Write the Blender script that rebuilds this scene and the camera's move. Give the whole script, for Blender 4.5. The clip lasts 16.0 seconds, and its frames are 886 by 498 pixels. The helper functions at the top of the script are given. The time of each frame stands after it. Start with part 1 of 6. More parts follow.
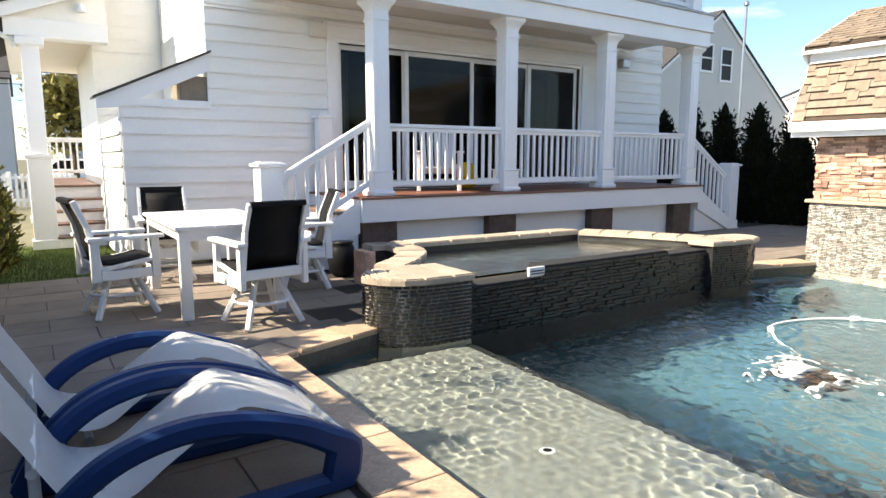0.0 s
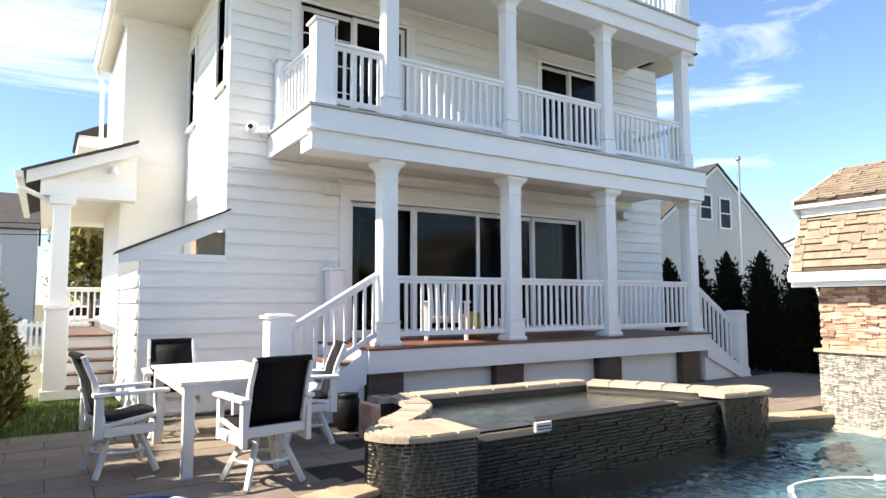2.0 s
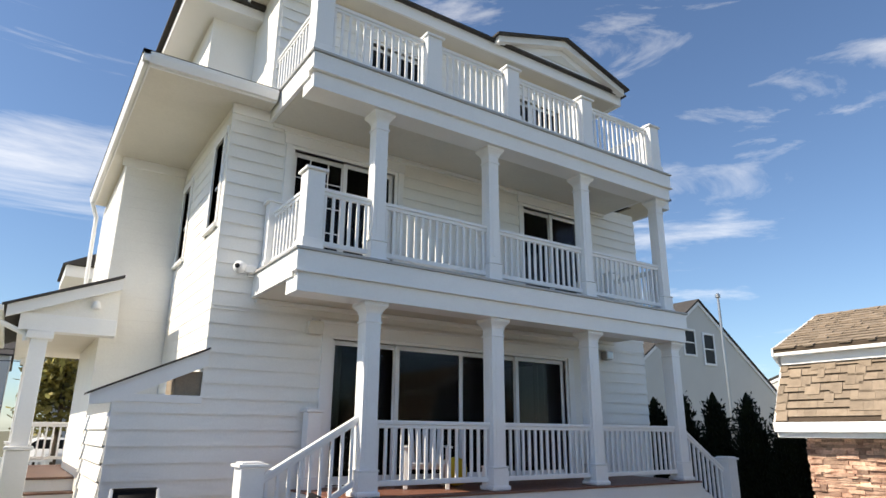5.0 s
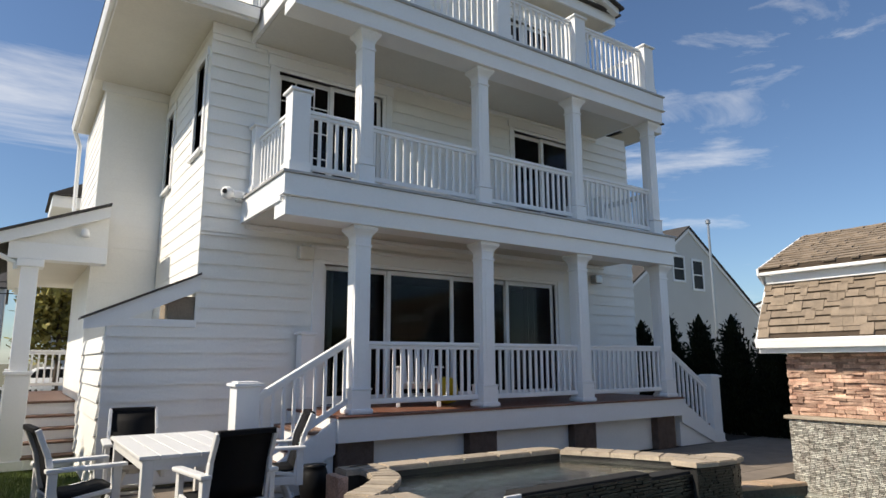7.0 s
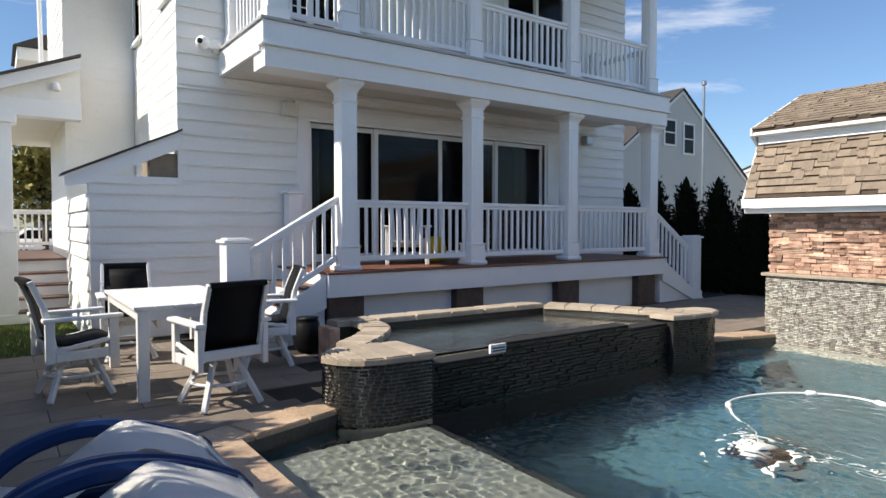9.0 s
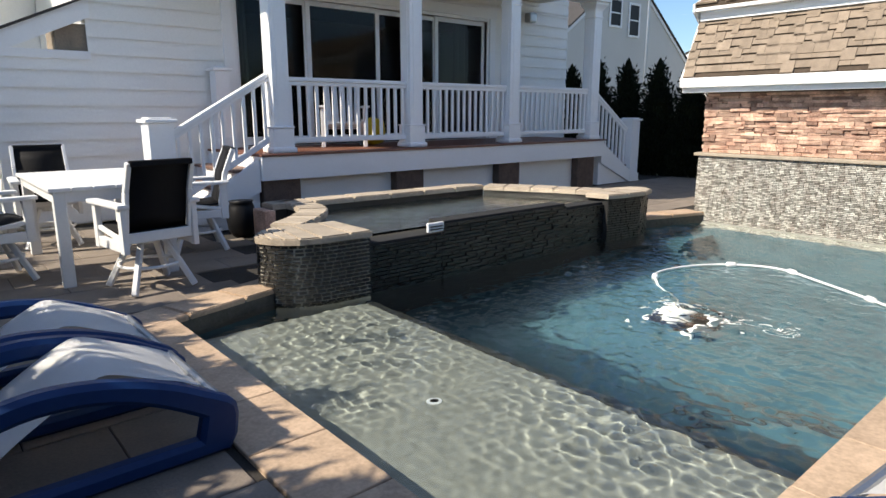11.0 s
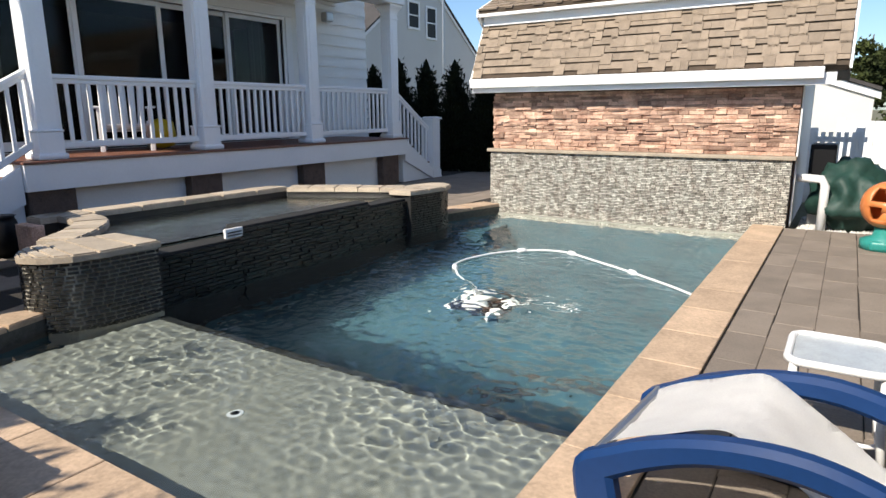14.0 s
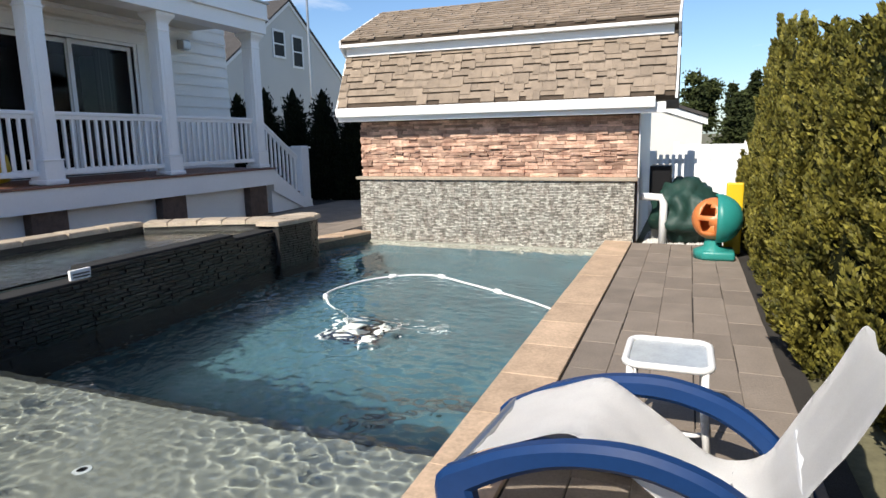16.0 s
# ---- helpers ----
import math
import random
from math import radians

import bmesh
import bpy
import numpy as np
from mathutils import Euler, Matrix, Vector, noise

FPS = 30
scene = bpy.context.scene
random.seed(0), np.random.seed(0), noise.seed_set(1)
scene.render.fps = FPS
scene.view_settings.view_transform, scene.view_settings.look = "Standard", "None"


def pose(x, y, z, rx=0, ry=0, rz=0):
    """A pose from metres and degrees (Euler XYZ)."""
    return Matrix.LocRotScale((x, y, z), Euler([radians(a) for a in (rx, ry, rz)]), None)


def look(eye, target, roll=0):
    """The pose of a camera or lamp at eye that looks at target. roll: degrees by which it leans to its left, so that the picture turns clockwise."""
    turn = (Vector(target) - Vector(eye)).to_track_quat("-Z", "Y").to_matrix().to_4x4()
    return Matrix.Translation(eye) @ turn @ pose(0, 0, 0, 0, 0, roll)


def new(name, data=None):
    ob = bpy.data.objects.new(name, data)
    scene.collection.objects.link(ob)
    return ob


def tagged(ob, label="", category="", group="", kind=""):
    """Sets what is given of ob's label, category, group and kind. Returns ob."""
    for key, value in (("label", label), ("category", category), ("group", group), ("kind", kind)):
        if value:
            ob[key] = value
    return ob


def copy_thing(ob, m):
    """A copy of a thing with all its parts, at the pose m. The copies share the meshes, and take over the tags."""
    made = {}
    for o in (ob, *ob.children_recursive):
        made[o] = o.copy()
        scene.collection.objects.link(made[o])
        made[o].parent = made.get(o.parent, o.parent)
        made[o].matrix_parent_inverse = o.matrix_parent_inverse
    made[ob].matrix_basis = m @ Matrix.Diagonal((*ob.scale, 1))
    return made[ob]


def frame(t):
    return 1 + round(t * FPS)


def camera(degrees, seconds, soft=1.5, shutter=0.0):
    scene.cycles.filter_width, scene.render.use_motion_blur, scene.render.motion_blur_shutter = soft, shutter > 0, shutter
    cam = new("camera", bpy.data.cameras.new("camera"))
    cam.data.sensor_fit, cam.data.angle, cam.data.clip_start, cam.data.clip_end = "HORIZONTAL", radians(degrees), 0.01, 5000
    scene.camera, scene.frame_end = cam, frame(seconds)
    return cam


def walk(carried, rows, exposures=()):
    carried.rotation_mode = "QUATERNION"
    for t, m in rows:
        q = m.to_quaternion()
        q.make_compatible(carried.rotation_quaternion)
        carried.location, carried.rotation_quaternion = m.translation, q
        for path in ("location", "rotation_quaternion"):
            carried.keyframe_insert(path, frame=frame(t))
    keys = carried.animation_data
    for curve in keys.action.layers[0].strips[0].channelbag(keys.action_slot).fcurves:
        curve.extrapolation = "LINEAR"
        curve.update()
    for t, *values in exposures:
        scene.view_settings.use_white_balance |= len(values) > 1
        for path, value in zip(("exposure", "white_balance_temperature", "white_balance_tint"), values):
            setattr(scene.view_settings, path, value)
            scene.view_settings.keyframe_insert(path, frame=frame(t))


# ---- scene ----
cam = camera(70.6, 16.0)
PATH = [
    (0, (-3.475, -7.095, 1.356), (-2.384, -5.443, 1.07), -0.0),
    (0.5, (-3.448, -7.167, 1.388), (-2.355, -5.501, 1.214), 0.0),
    (1, (-3.461, -7.176, 1.394), (-2.377, -5.496, 1.333), -0.2),
    (1.5, (-3.476, -7.166, 1.439), (-2.401, -5.48, 1.49), -0.1),
    (2, (-3.489, -7.213, 1.451), (-2.418, -5.532, 1.62), -0.2),
    (2.5, (-3.496, -7.214, 1.479), (-2.412, -5.556, 1.756), -0.6),
    (3, (-3.509, -7.251, 1.521), (-2.439, -5.609, 1.917), -0.4),
    (3.5, (-3.516, -7.285, 1.544), (-2.462, -5.667, 2.064), -0.4),
    (3.7, (-3.526, -7.28, 1.561), (-2.483, -5.669, 2.124), -0.1),
    (5.8, (-3.495, -7.328, 1.662), (-2.41, -5.741, 2.214), 0.2),
    (6, (-3.496, -7.316, 1.608), (-2.401, -5.728, 2.134), -0.0),
    (6.5, (-3.461, -7.306, 1.566), (-2.354, -5.699, 2.003), -0.2),
    (7, (-3.444, -7.308, 1.542), (-2.33, -5.684, 1.895), -0.2),
    (7.5, (-3.436, -7.282, 1.528), (-2.305, -5.653, 1.793), 0.0),
    (8, (-3.419, -7.266, 1.507), (-2.279, -5.63, 1.665), -0.2),
    (8.5, (-3.415, -7.248, 1.477), (-2.263, -5.614, 1.537), -0.3),
    (9, (-3.398, -7.233, 1.466), (-2.237, -5.606, 1.391), 0.0),
    (9.5, (-3.385, -7.227, 1.444), (-2.198, -5.629, 1.246), 0.5),
    (9.7, (-3.365, -7.225, 1.414), (-2.17, -5.639, 1.178), -0.0),
    (11.8, (-3.297, -7.248, 1.361), (-1.959, -5.843, 0.872), 0.5),
    (12, (-3.29, -7.255, 1.36), (-1.926, -5.876, 0.869), 0.5),
    (12.5, (-3.277, -7.278, 1.363), (-1.824, -5.99, 0.885), 0.5),
    (13, (-3.27, -7.311, 1.37), (-1.725, -6.125, 0.917), 0.1),
    (13.5, (-3.254, -7.334, 1.369), (-1.653, -6.219, 0.925), -0.2),
    (14, (-3.245, -7.353, 1.369), (-1.599, -6.3, 0.94), -0.4),
    (14.5, (-3.24, -7.382, 1.37), (-1.547, -6.398, 0.958), -0.9),
    (15, (-3.242, -7.411, 1.372), (-1.499, -6.509, 0.984), -1.1),
    (15.5, (-3.247, -7.442, 1.375), (-1.454, -6.633, 1.012), -1.1),
    (16, (-3.248, -7.463, 1.378), (-1.415, -6.745, 1.028), -1.1),
]
walk(cam, [(t, look(eye, target, roll)) for t, eye, target, roll in PATH],
     exposures=[(0, 1.22, 7700, 10), (2.0, 1.22, 7650, 10), (3.7, 1.03, 7650, 10), (5.8, 0.18, 7400, 10), (7.0, 0.08, 7300, 10), (9.7, 0.43, 7000, 10), (12.0, 0.5, 7150, 10), (16.0, 0.38, 6850, 10)])

# ---- light ----
SUN_EL, SUN_AZ = 42.0, 15.0     # elevation, and degrees behind the facade's line, on the -x side
to_sun = Vector((-math.cos(radians(SUN_EL)) * math.cos(radians(SUN_AZ)), math.cos(radians(SUN_EL)) * math.sin(radians(SUN_AZ)), math.sin(radians(SUN_EL))))
sun = new("sun", bpy.data.lights.new("sun", "SUN"))
sun.data.energy, sun.data.angle, sun.data.color = 4.8, radians(0.55), (1.0, 0.95, 0.87)
sun.matrix_world = look(to_sun * 60, (0, 0, 0))
world = bpy.data.worlds.new("sky")
scene.world = world
world.use_nodes = True
wn, wl = world.node_tree.nodes, world.node_tree.links
sky = wn.new("ShaderNodeTexSky")
sky.sky_type, sky.sun_disc = "NISHITA", False
sky.sun_elevation, sky.sun_rotation = radians(SUN_EL), math.atan2(to_sun.x, to_sun.y)
sky.air_density, sky.dust_density, sky.ozone_density = 1.0, 0.5, 3.0
wco = wn.new("ShaderNodeTexCoord")
wmap = wn.new("ShaderNodeMapping")
wmap.inputs["Rotation"].default_value = (0.35, 0.1, 0.75)
wmap.inputs["Scale"].default_value = (0.9, 2.4, 8.0)
wl.new(wco.outputs["Generated"], wmap.inputs["Vector"])
cl1 = wn.new("ShaderNodeTexNoise")
cl1.inputs["Scale"].default_value, cl1.inputs["Detail"].default_value, cl1.inputs["Roughness"].default_value, cl1.inputs["Distortion"].default_value = 1.5, 8, 0.62, 0.5
wl.new(wmap.outputs["Vector"], cl1.inputs["Vector"])
crmp = wn.new("ShaderNodeValToRGB")
crmp.color_ramp.elements[0].position, crmp.color_ramp.elements[1].position = 0.53, 0.95
wl.new(cl1.outputs["Fac"], crmp.inputs["Fac"])
wmix = wn.new("ShaderNodeMix")
wmix.data_type = "RGBA"
wmix.inputs[7].default_value = (9.5, 9.7, 10.0, 1)
wl.new(crmp.outputs["Color"], wmix.inputs[0])
wl.new(sky.outputs["Color"], wmix.inputs[6])
wbg = wn["Background"]
wbg.inputs["Strength"].default_value = 0.115
tone = wn.new("ShaderNodeMix")
tone.data_type, tone.blend_type = "RGBA", "MULTIPLY"
tone.inputs[0].default_value = 1.0
tone.inputs[7].default_value = (0.77, 0.92, 1.1, 1)
wl.new(sky.outputs["Color"], tone.inputs[6])
wl.new(tone.outputs[2], wmix.inputs[6])
wl.new(wmix.outputs[2], wbg.inputs["Color"])


# ---- materials ----
def mat(name, col, rough=0.6, metal=0.0, var=0.1, scale=3.0, fine=60.0, bump=0.15, rand=0.0, island=0.0, spec=0.5, tint=None, stretch=(1, 1, 1)):
    """A surface of one base colour with soft stains, fine grain and relief."""
    m = bpy.data.materials.new(name)
    m.use_nodes = True
    n, l = m.node_tree.nodes, m.node_tree.links
    b = n["Principled BSDF"]
    geo = n.new("ShaderNodeNewGeometry")
    mp = n.new("ShaderNodeMapping")
    mp.inputs["Scale"].default_value = stretch
    l.new(geo.outputs["Position"], mp.inputs["Vector"])
    big = n.new("ShaderNodeTexNoise")
    big.inputs["Scale"].default_value, big.inputs["Detail"].default_value = scale, 5
    l.new(mp.outputs["Vector"], big.inputs["Vector"])
    small = n.new("ShaderNodeTexNoise")
    small.inputs["Scale"].default_value, small.inputs["Detail"].default_value = fine, 4
    l.new(mp.outputs["Vector"], small.inputs["Vector"])
    add = n.new("ShaderNodeMath")
    add.operation = "MULTIPLY_ADD"
    add.inputs[1].default_value = 0.45
    l.new(small.outputs["Fac"], add.inputs[0])
    half = n.new("ShaderNodeMath")
    half.operation = "MULTIPLY"
    half.inputs[1].default_value = 0.55
    l.new(big.outputs["Fac"], half.inputs[0])
    l.new(half.outputs[0], add.inputs[2])
    ramp = n.new("ShaderNodeValToRGB")
    t2 = tint or col
    ramp.color_ramp.elements[0].position, ramp.color_ramp.elements[1].position = 0.32, 0.68
    ramp.color_ramp.elements[0].color = (*[max(0, c * (1 - var)) for c in col], 1)
    ramp.color_ramp.elements[1].color = (*[min(1, c * (1 + var)) for c in t2], 1)
    l.new(add.outputs[0], ramp.inputs["Fac"])
    out = ramp.outputs["Color"]
    if rand or island:
        hsv = n.new("ShaderNodeHueSaturation")
        mr = n.new("ShaderNodeMapRange")
        r = rand or island
        mr.inputs["To Min"].default_value, mr.inputs["To Max"].default_value = 1 - r, 1 + r
        if rand:
            l.new(n.new("ShaderNodeObjectInfo").outputs["Random"], mr.inputs["Value"])
        else:
            l.new(geo.outputs["Random Per Island"], mr.inputs["Value"])
        l.new(mr.outputs["Result"], hsv.inputs["Value"])
        l.new(out, hsv.inputs["Color"])
        out = hsv.outputs["Color"]
    l.new(out, b.inputs["Base Color"])
    b.inputs["Roughness"].default_value, b.inputs["Metallic"].default_value = rough, metal
    b.inputs["Specular IOR Level"].default_value = spec
    if bump:
        bp = n.new("ShaderNodeBump")
        bp.inputs["Strength"].default_value, bp.inputs["Distance"].default_value = bump, 0.01
        l.new(small.outputs["Fac"], bp.inputs["Height"])
        l.new(bp.outputs["Normal"], b.inputs["Normal"])
    return m


def clear(name, col, ior, rough=0.0, ripple=0.0):
    """Glass or water; ripple: how strongly its surface is stirred."""
    m = bpy.data.materials.new(name)
    m.use_nodes = True
    n, l = m.node_tree.nodes, m.node_tree.links
    b = n["Principled BSDF"]
    b.inputs["Base Color"].default_value = (*col, 1)
    b.inputs["Transmission Weight"].default_value, b.inputs["IOR"].default_value, b.inputs["Roughness"].default_value = 1.0, ior, rough
    if ripple:
        geo = n.new("ShaderNodeNewGeometry")
        w1 = n.new("ShaderNodeTexNoise")
        w1.inputs["Scale"].default_value, w1.inputs["Detail"].default_value, w1.inputs["Distortion"].default_value = 6.5, 3, 1.2
        w2 = n.new("ShaderNodeTexNoise")
        w2.inputs["Scale"].default_value, w2.inputs["Detail"].default_value, w2.inputs["Distortion"].default_value = 20.0, 2, 0.9
        for w in (w1, w2):
            l.new(geo.outputs["Position"], w.inputs["Vector"])
        mx = n.new("ShaderNodeMath")
        mx.operation = "MULTIPLY_ADD"
        mx.inputs[1].default_value = 0.25
        l.new(w2.outputs["Fac"], mx.inputs[0])
        l.new(w1.outputs["Fac"], mx.inputs[2])
        bp = n.new("ShaderNodeBump")
        bp.inputs["Strength"].default_value, bp.inputs["Distance"].default_value = ripple, 0.06
        l.new(mx.outputs[0], bp.inputs["Height"])
        l.new(bp.outputs["Normal"], b.inputs["Normal"])
    return m


WHITE = mat("white_siding_paint", (0.89, 0.875, 0.835), 0.55, var=0.05, scale=1.2, fine=40, bump=0.06)
TRIM = mat("white_trim_paint", (0.88, 0.88, 0.875), 0.4, var=0.03, scale=2, fine=30, bump=0.03)
SOFFIT = mat("cream_soffit", (0.74, 0.71, 0.64), 0.6, var=0.05, scale=1.5, fine=25, bump=0.03)
GREYEDGE = mat("grey_drip_edge", (0.42, 0.42, 0.42), 0.5, var=0.08)
DECK = mat("red_brown_decking", (0.2, 0.085, 0.055), 0.5, var=0.3, scale=2, fine=30, rand=0.18, bump=0.2, stretch=(1, 8, 8))
TREAD = mat("brown_stair_tread", (0.16, 0.09, 0.065), 0.55, var=0.2, scale=3, fine=40)
PIER = mat("brown_pier_stone", (0.12, 0.08, 0.06), 0.85, var=0.35, scale=9, fine=60, bump=0.5)
GLASS = clear("door_glass", (0.3, 0.32, 0.32), 1.24)
# beige board with the shadow on it put into the brown
BEAMSHADE = mat("weathered_beam", (0.24, 0.19, 0.14), 0.8, var=0.2, fine=40)
# the unlit rooms' darkness is put into this colour
ROOMSHADE = mat("dim_room_paint", (0.025, 0.022, 0.02), 0.8, var=0.2)
CURTAIN = mat("pale_curtain", (0.6, 0.58, 0.54), 0.9, var=0.08, stretch=(20, 1, 1))
BLACK = mat("black_plastic", (0.01, 0.01, 0.011), 0.45, var=0.15, spec=0.2)
METAL = mat("grey_metal", (0.42, 0.43, 0.44), 0.4, metal=0.9, var=0.1)
COPING = mat("tan_coping_stone", (0.43, 0.31, 0.21), 0.75, var=0.22, scale=4, fine=50, bump=0.25, rand=0.12, tint=(0.5, 0.36, 0.25))
SPACOP = mat("pale_coping_stone", (0.42, 0.35, 0.27), 0.75, var=0.25, scale=6, fine=50, bump=0.25, rand=0.14)
PAVER = mat("grey_tan_paver", (0.225, 0.185, 0.15), 0.85, var=0.2, scale=4, fine=70, bump=0.3, rand=0.12)
SAND = mat("dark_joint_sand", (0.03, 0.026, 0.022), 0.95, var=0.3, fine=120, bump=0.4)
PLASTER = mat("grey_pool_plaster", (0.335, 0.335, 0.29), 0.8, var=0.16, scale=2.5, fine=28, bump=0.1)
# blue stands in for light absorbed by deep water, absent over PLASTER
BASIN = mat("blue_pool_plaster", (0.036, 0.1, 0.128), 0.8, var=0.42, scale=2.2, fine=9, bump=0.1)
SPAIN = mat("grey_green_spa_plaster", (0.2, 0.27, 0.26), 0.8, var=0.2, scale=3, fine=60)
BANDTILE = mat("dark_edge_tile", (0.05, 0.052, 0.05), 0.3, var=0.5, scale=20, fine=60)
STACK = mat("dark_stacked_tile", (0.016, 0.0165, 0.0165), 0.35, var=0.4, scale=10, fine=70, island=0.55, bump=0.3)
PALESTACK = mat("grey_stacked_tile", (0.028, 0.027, 0.025), 0.4, var=0.35, scale=10, fine=70, island=0.5, bump=0.3)
GROUT = mat("pale_grout", (0.5, 0.47, 0.4), 0.9, var=0.15)
DARKGROUT = mat("dark_grout", (0.018, 0.018, 0.018), 0.9, var=0.2)
MOSAIC = mat("glass_mosaic_tile", (0.4, 0.33, 0.28), 0.25, var=0.35, scale=9, fine=40, island=0.5, tint=(0.46, 0.46, 0.41), stretch=(1, 1.6, 0.6))
LEDGE = mat("pink_tan_ledgestone", (0.40, 0.2, 0.14), 0.85, var=0.35, scale=7, fine=60, bump=0.6, rand=0.45, tint=(0.52, 0.36, 0.27))
LEDGE2 = mat("pink_tan_ledgestone_field", (0.40, 0.2, 0.14), 0.85, var=0.35, scale=7, fine=60, bump=0.6, island=0.45, tint=(0.52, 0.36, 0.27))
LEDGEBACK = mat("brown_mortar", (0.13, 0.08, 0.06), 0.95, var=0.2)
SHINGLE = mat("tan_asphalt_shingle", (0.28, 0.22, 0.165), 0.92, var=0.22, scale=10, fine=150, bump=0.5, rand=0.14)
SHINGLE2 = mat("tan_asphalt_shingle_field", (0.28, 0.22, 0.165), 0.92, var=0.22, scale=10, fine=150, bump=0.5, island=0.14)
SHINGLEBASE = mat("brown_shingle_base", (0.075, 0.054, 0.038), 0.95, var=0.25, scale=12, fine=150, bump=0.5)
ROOFDARK = mat("dark_roof_shingle", (0.055, 0.05, 0.048), 0.9, var=0.3, fine=100, bump=0.4)
BLUE = mat("blue_moulded_plastic", (0.006, 0.036, 0.13), 0.45, spec=0.3, var=0.1, scale=3, fine=40, bump=0.03)
SLING = mat("white_sling_fabric", (0.9, 0.89, 0.87), 0.8, var=0.06, scale=4, fine=160, bump=0.12)
FURN = mat("white_resin_lumber", (0.8, 0.8, 0.79), 0.45, var=0.04, scale=4, fine=40, bump=0.04)
MESH = mat("black_sling_mesh", (0.008, 0.008, 0.009), 0.75, spec=0.2, var=0.25, scale=6, fine=180, bump=0.2)
FROST = mat("frosted_table_glass", (0.42, 0.45, 0.46), 0.25, var=0.15, scale=14, fine=90)
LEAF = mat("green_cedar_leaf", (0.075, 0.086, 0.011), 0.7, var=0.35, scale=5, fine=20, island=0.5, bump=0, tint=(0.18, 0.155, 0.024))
# darker copy of LEAF: the house's shade is put into its colour
LEAFSHADED = mat("dark_cedar_leaf", (0.009, 0.013, 0.006), 0.9, spec=0.15, var=0.3, scale=2, fine=20, island=0.4, bump=0)
PINE = mat("dark_pine_needle", (0.02, 0.032, 0.012), 0.85, var=0.35, scale=1, fine=20, island=0.4, bump=0, spec=0.2, tint=(0.045, 0.055, 0.016))
# near-black: shade between the sprays is put into the core's colour
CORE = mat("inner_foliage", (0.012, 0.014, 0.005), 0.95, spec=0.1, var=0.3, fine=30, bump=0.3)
AUTUMN = mat("yellowing_leaf", (0.28, 0.2, 0.04), 0.7, var=0.3, scale=2, island=0.5, bump=0, tint=(0.2, 0.19, 0.05))
BARK = mat("grey_brown_bark", (0.11, 0.08, 0.06), 0.95, var=0.3, fine=40, bump=0.5, stretch=(1, 1, 0.2))
GRASS = mat("lawn_green", (0.10, 0.16, 0.035), 0.9, var=0.35, scale=3, island=0.35, bump=0, tint=(0.14, 0.18, 0.05))
SOIL = mat("sandy_soil_and_grass", (0.14, 0.13, 0.075), 0.95, var=0.35, scale=0.8, fine=30, bump=0.4)
ASPHALT = mat("grey_asphalt", (0.06, 0.06, 0.06), 0.9, var=0.2)
TEAL = mat("teal_plastic", (0.02, 0.24, 0.21), 0.4, var=0.1)
ORANGE = mat("orange_plastic", (0.62, 0.2, 0.06), 0.4, var=0.1)
YELLOW = mat("yellow_plastic", (0.75, 0.5, 0.02), 0.4, var=0.08)
TARP = mat("dark_green_tarp", (0.012, 0.045, 0.035), 0.6, var=0.3, scale=6, fine=50, bump=0.2)
RED = mat("red_plastic", (0.5, 0.03, 0.05), 0.5, var=0.1)
NBWALL = mat("cream_stucco", (0.62, 0.61, 0.58), 0.8, var=0.06, scale=0.6)
WATER = clear("pool_water", (0.86, 0.95, 0.96), 1.333, ripple=0.0)
SPAWATER = clear("spa_water", (0.86, 0.93, 0.92), 1.333, ripple=0.12)


# ---- building helpers ----
def part(name, bm, material, parent=None, label="", smooth=False):
    me = bpy.data.meshes.new(name)
    bm.to_mesh(me)
    bm.free()
    me.materials.append(material)
    if smooth:
        for p in me.polygons:
            p.use_smooth = True
    ob = new(name, me)
    ob.parent = parent
    return tagged(ob, label)


def thing(name, x, y, z, label, category, group="", rz=0.0):
    ob = new(name)
    ob.matrix_basis = pose(x, y, z, 0, 0, rz)
    return tagged(ob, label, category, group)


def boxes(*rows):
    """One bmesh of boxes x0 x1 y0 y1 z0 z1."""
    bm = bmesh.new()
    for x0, x1, y0, y1, z0, z1 in rows:
        v = [bm.verts.new(p) for p in ((x0, y0, z0), (x1, y0, z0), (x1, y1, z0), (x0, y1, z0), (x0, y0, z1), (x1, y0, z1), (x1, y1, z1), (x0, y1, z1))]
        for f in ((3, 2, 1, 0), (4, 5, 6, 7), (0, 1, 5, 4), (1, 2, 6, 5), (2, 3, 7, 6), (3, 0, 4, 7)):
            bm.faces.new([v[i] for i in f])
    return bm


def rbox(*rows, b=0.01, seg=2):
    """Boxes with rounded edges."""
    bm = boxes(*rows)
    bmesh.ops.bevel(bm, geom=bm.edges[:], offset=b, segments=seg, affect="EDGES", profile=0.6)
    return bm


def prism(pts, z0, z1, b=0.0):
    """A polygon of the plan, raised from z0 to z1."""
    bm = bmesh.new()
    area = sum(pts[i - 1][0] * pts[i][1] - pts[i][0] * pts[i - 1][1] for i in range(len(pts)))
    pts = pts if area > 0 else pts[::-1]
    lo = [bm.verts.new((x, y, z0)) for x, y in pts]
    hi = [bm.verts.new((x, y, z1)) for x, y in pts]
    bm.faces.new(lo[::-1])
    top = bm.faces.new(hi)
    for i in range(len(pts)):
        j = (i + 1) % len(pts)
        bm.faces.new((lo[i], lo[j], hi[j], hi[i]))
    if b:
        bmesh.ops.bevel(bm, geom=top.edges[:], offset=b, segments=2, affect="EDGES")
    return bm


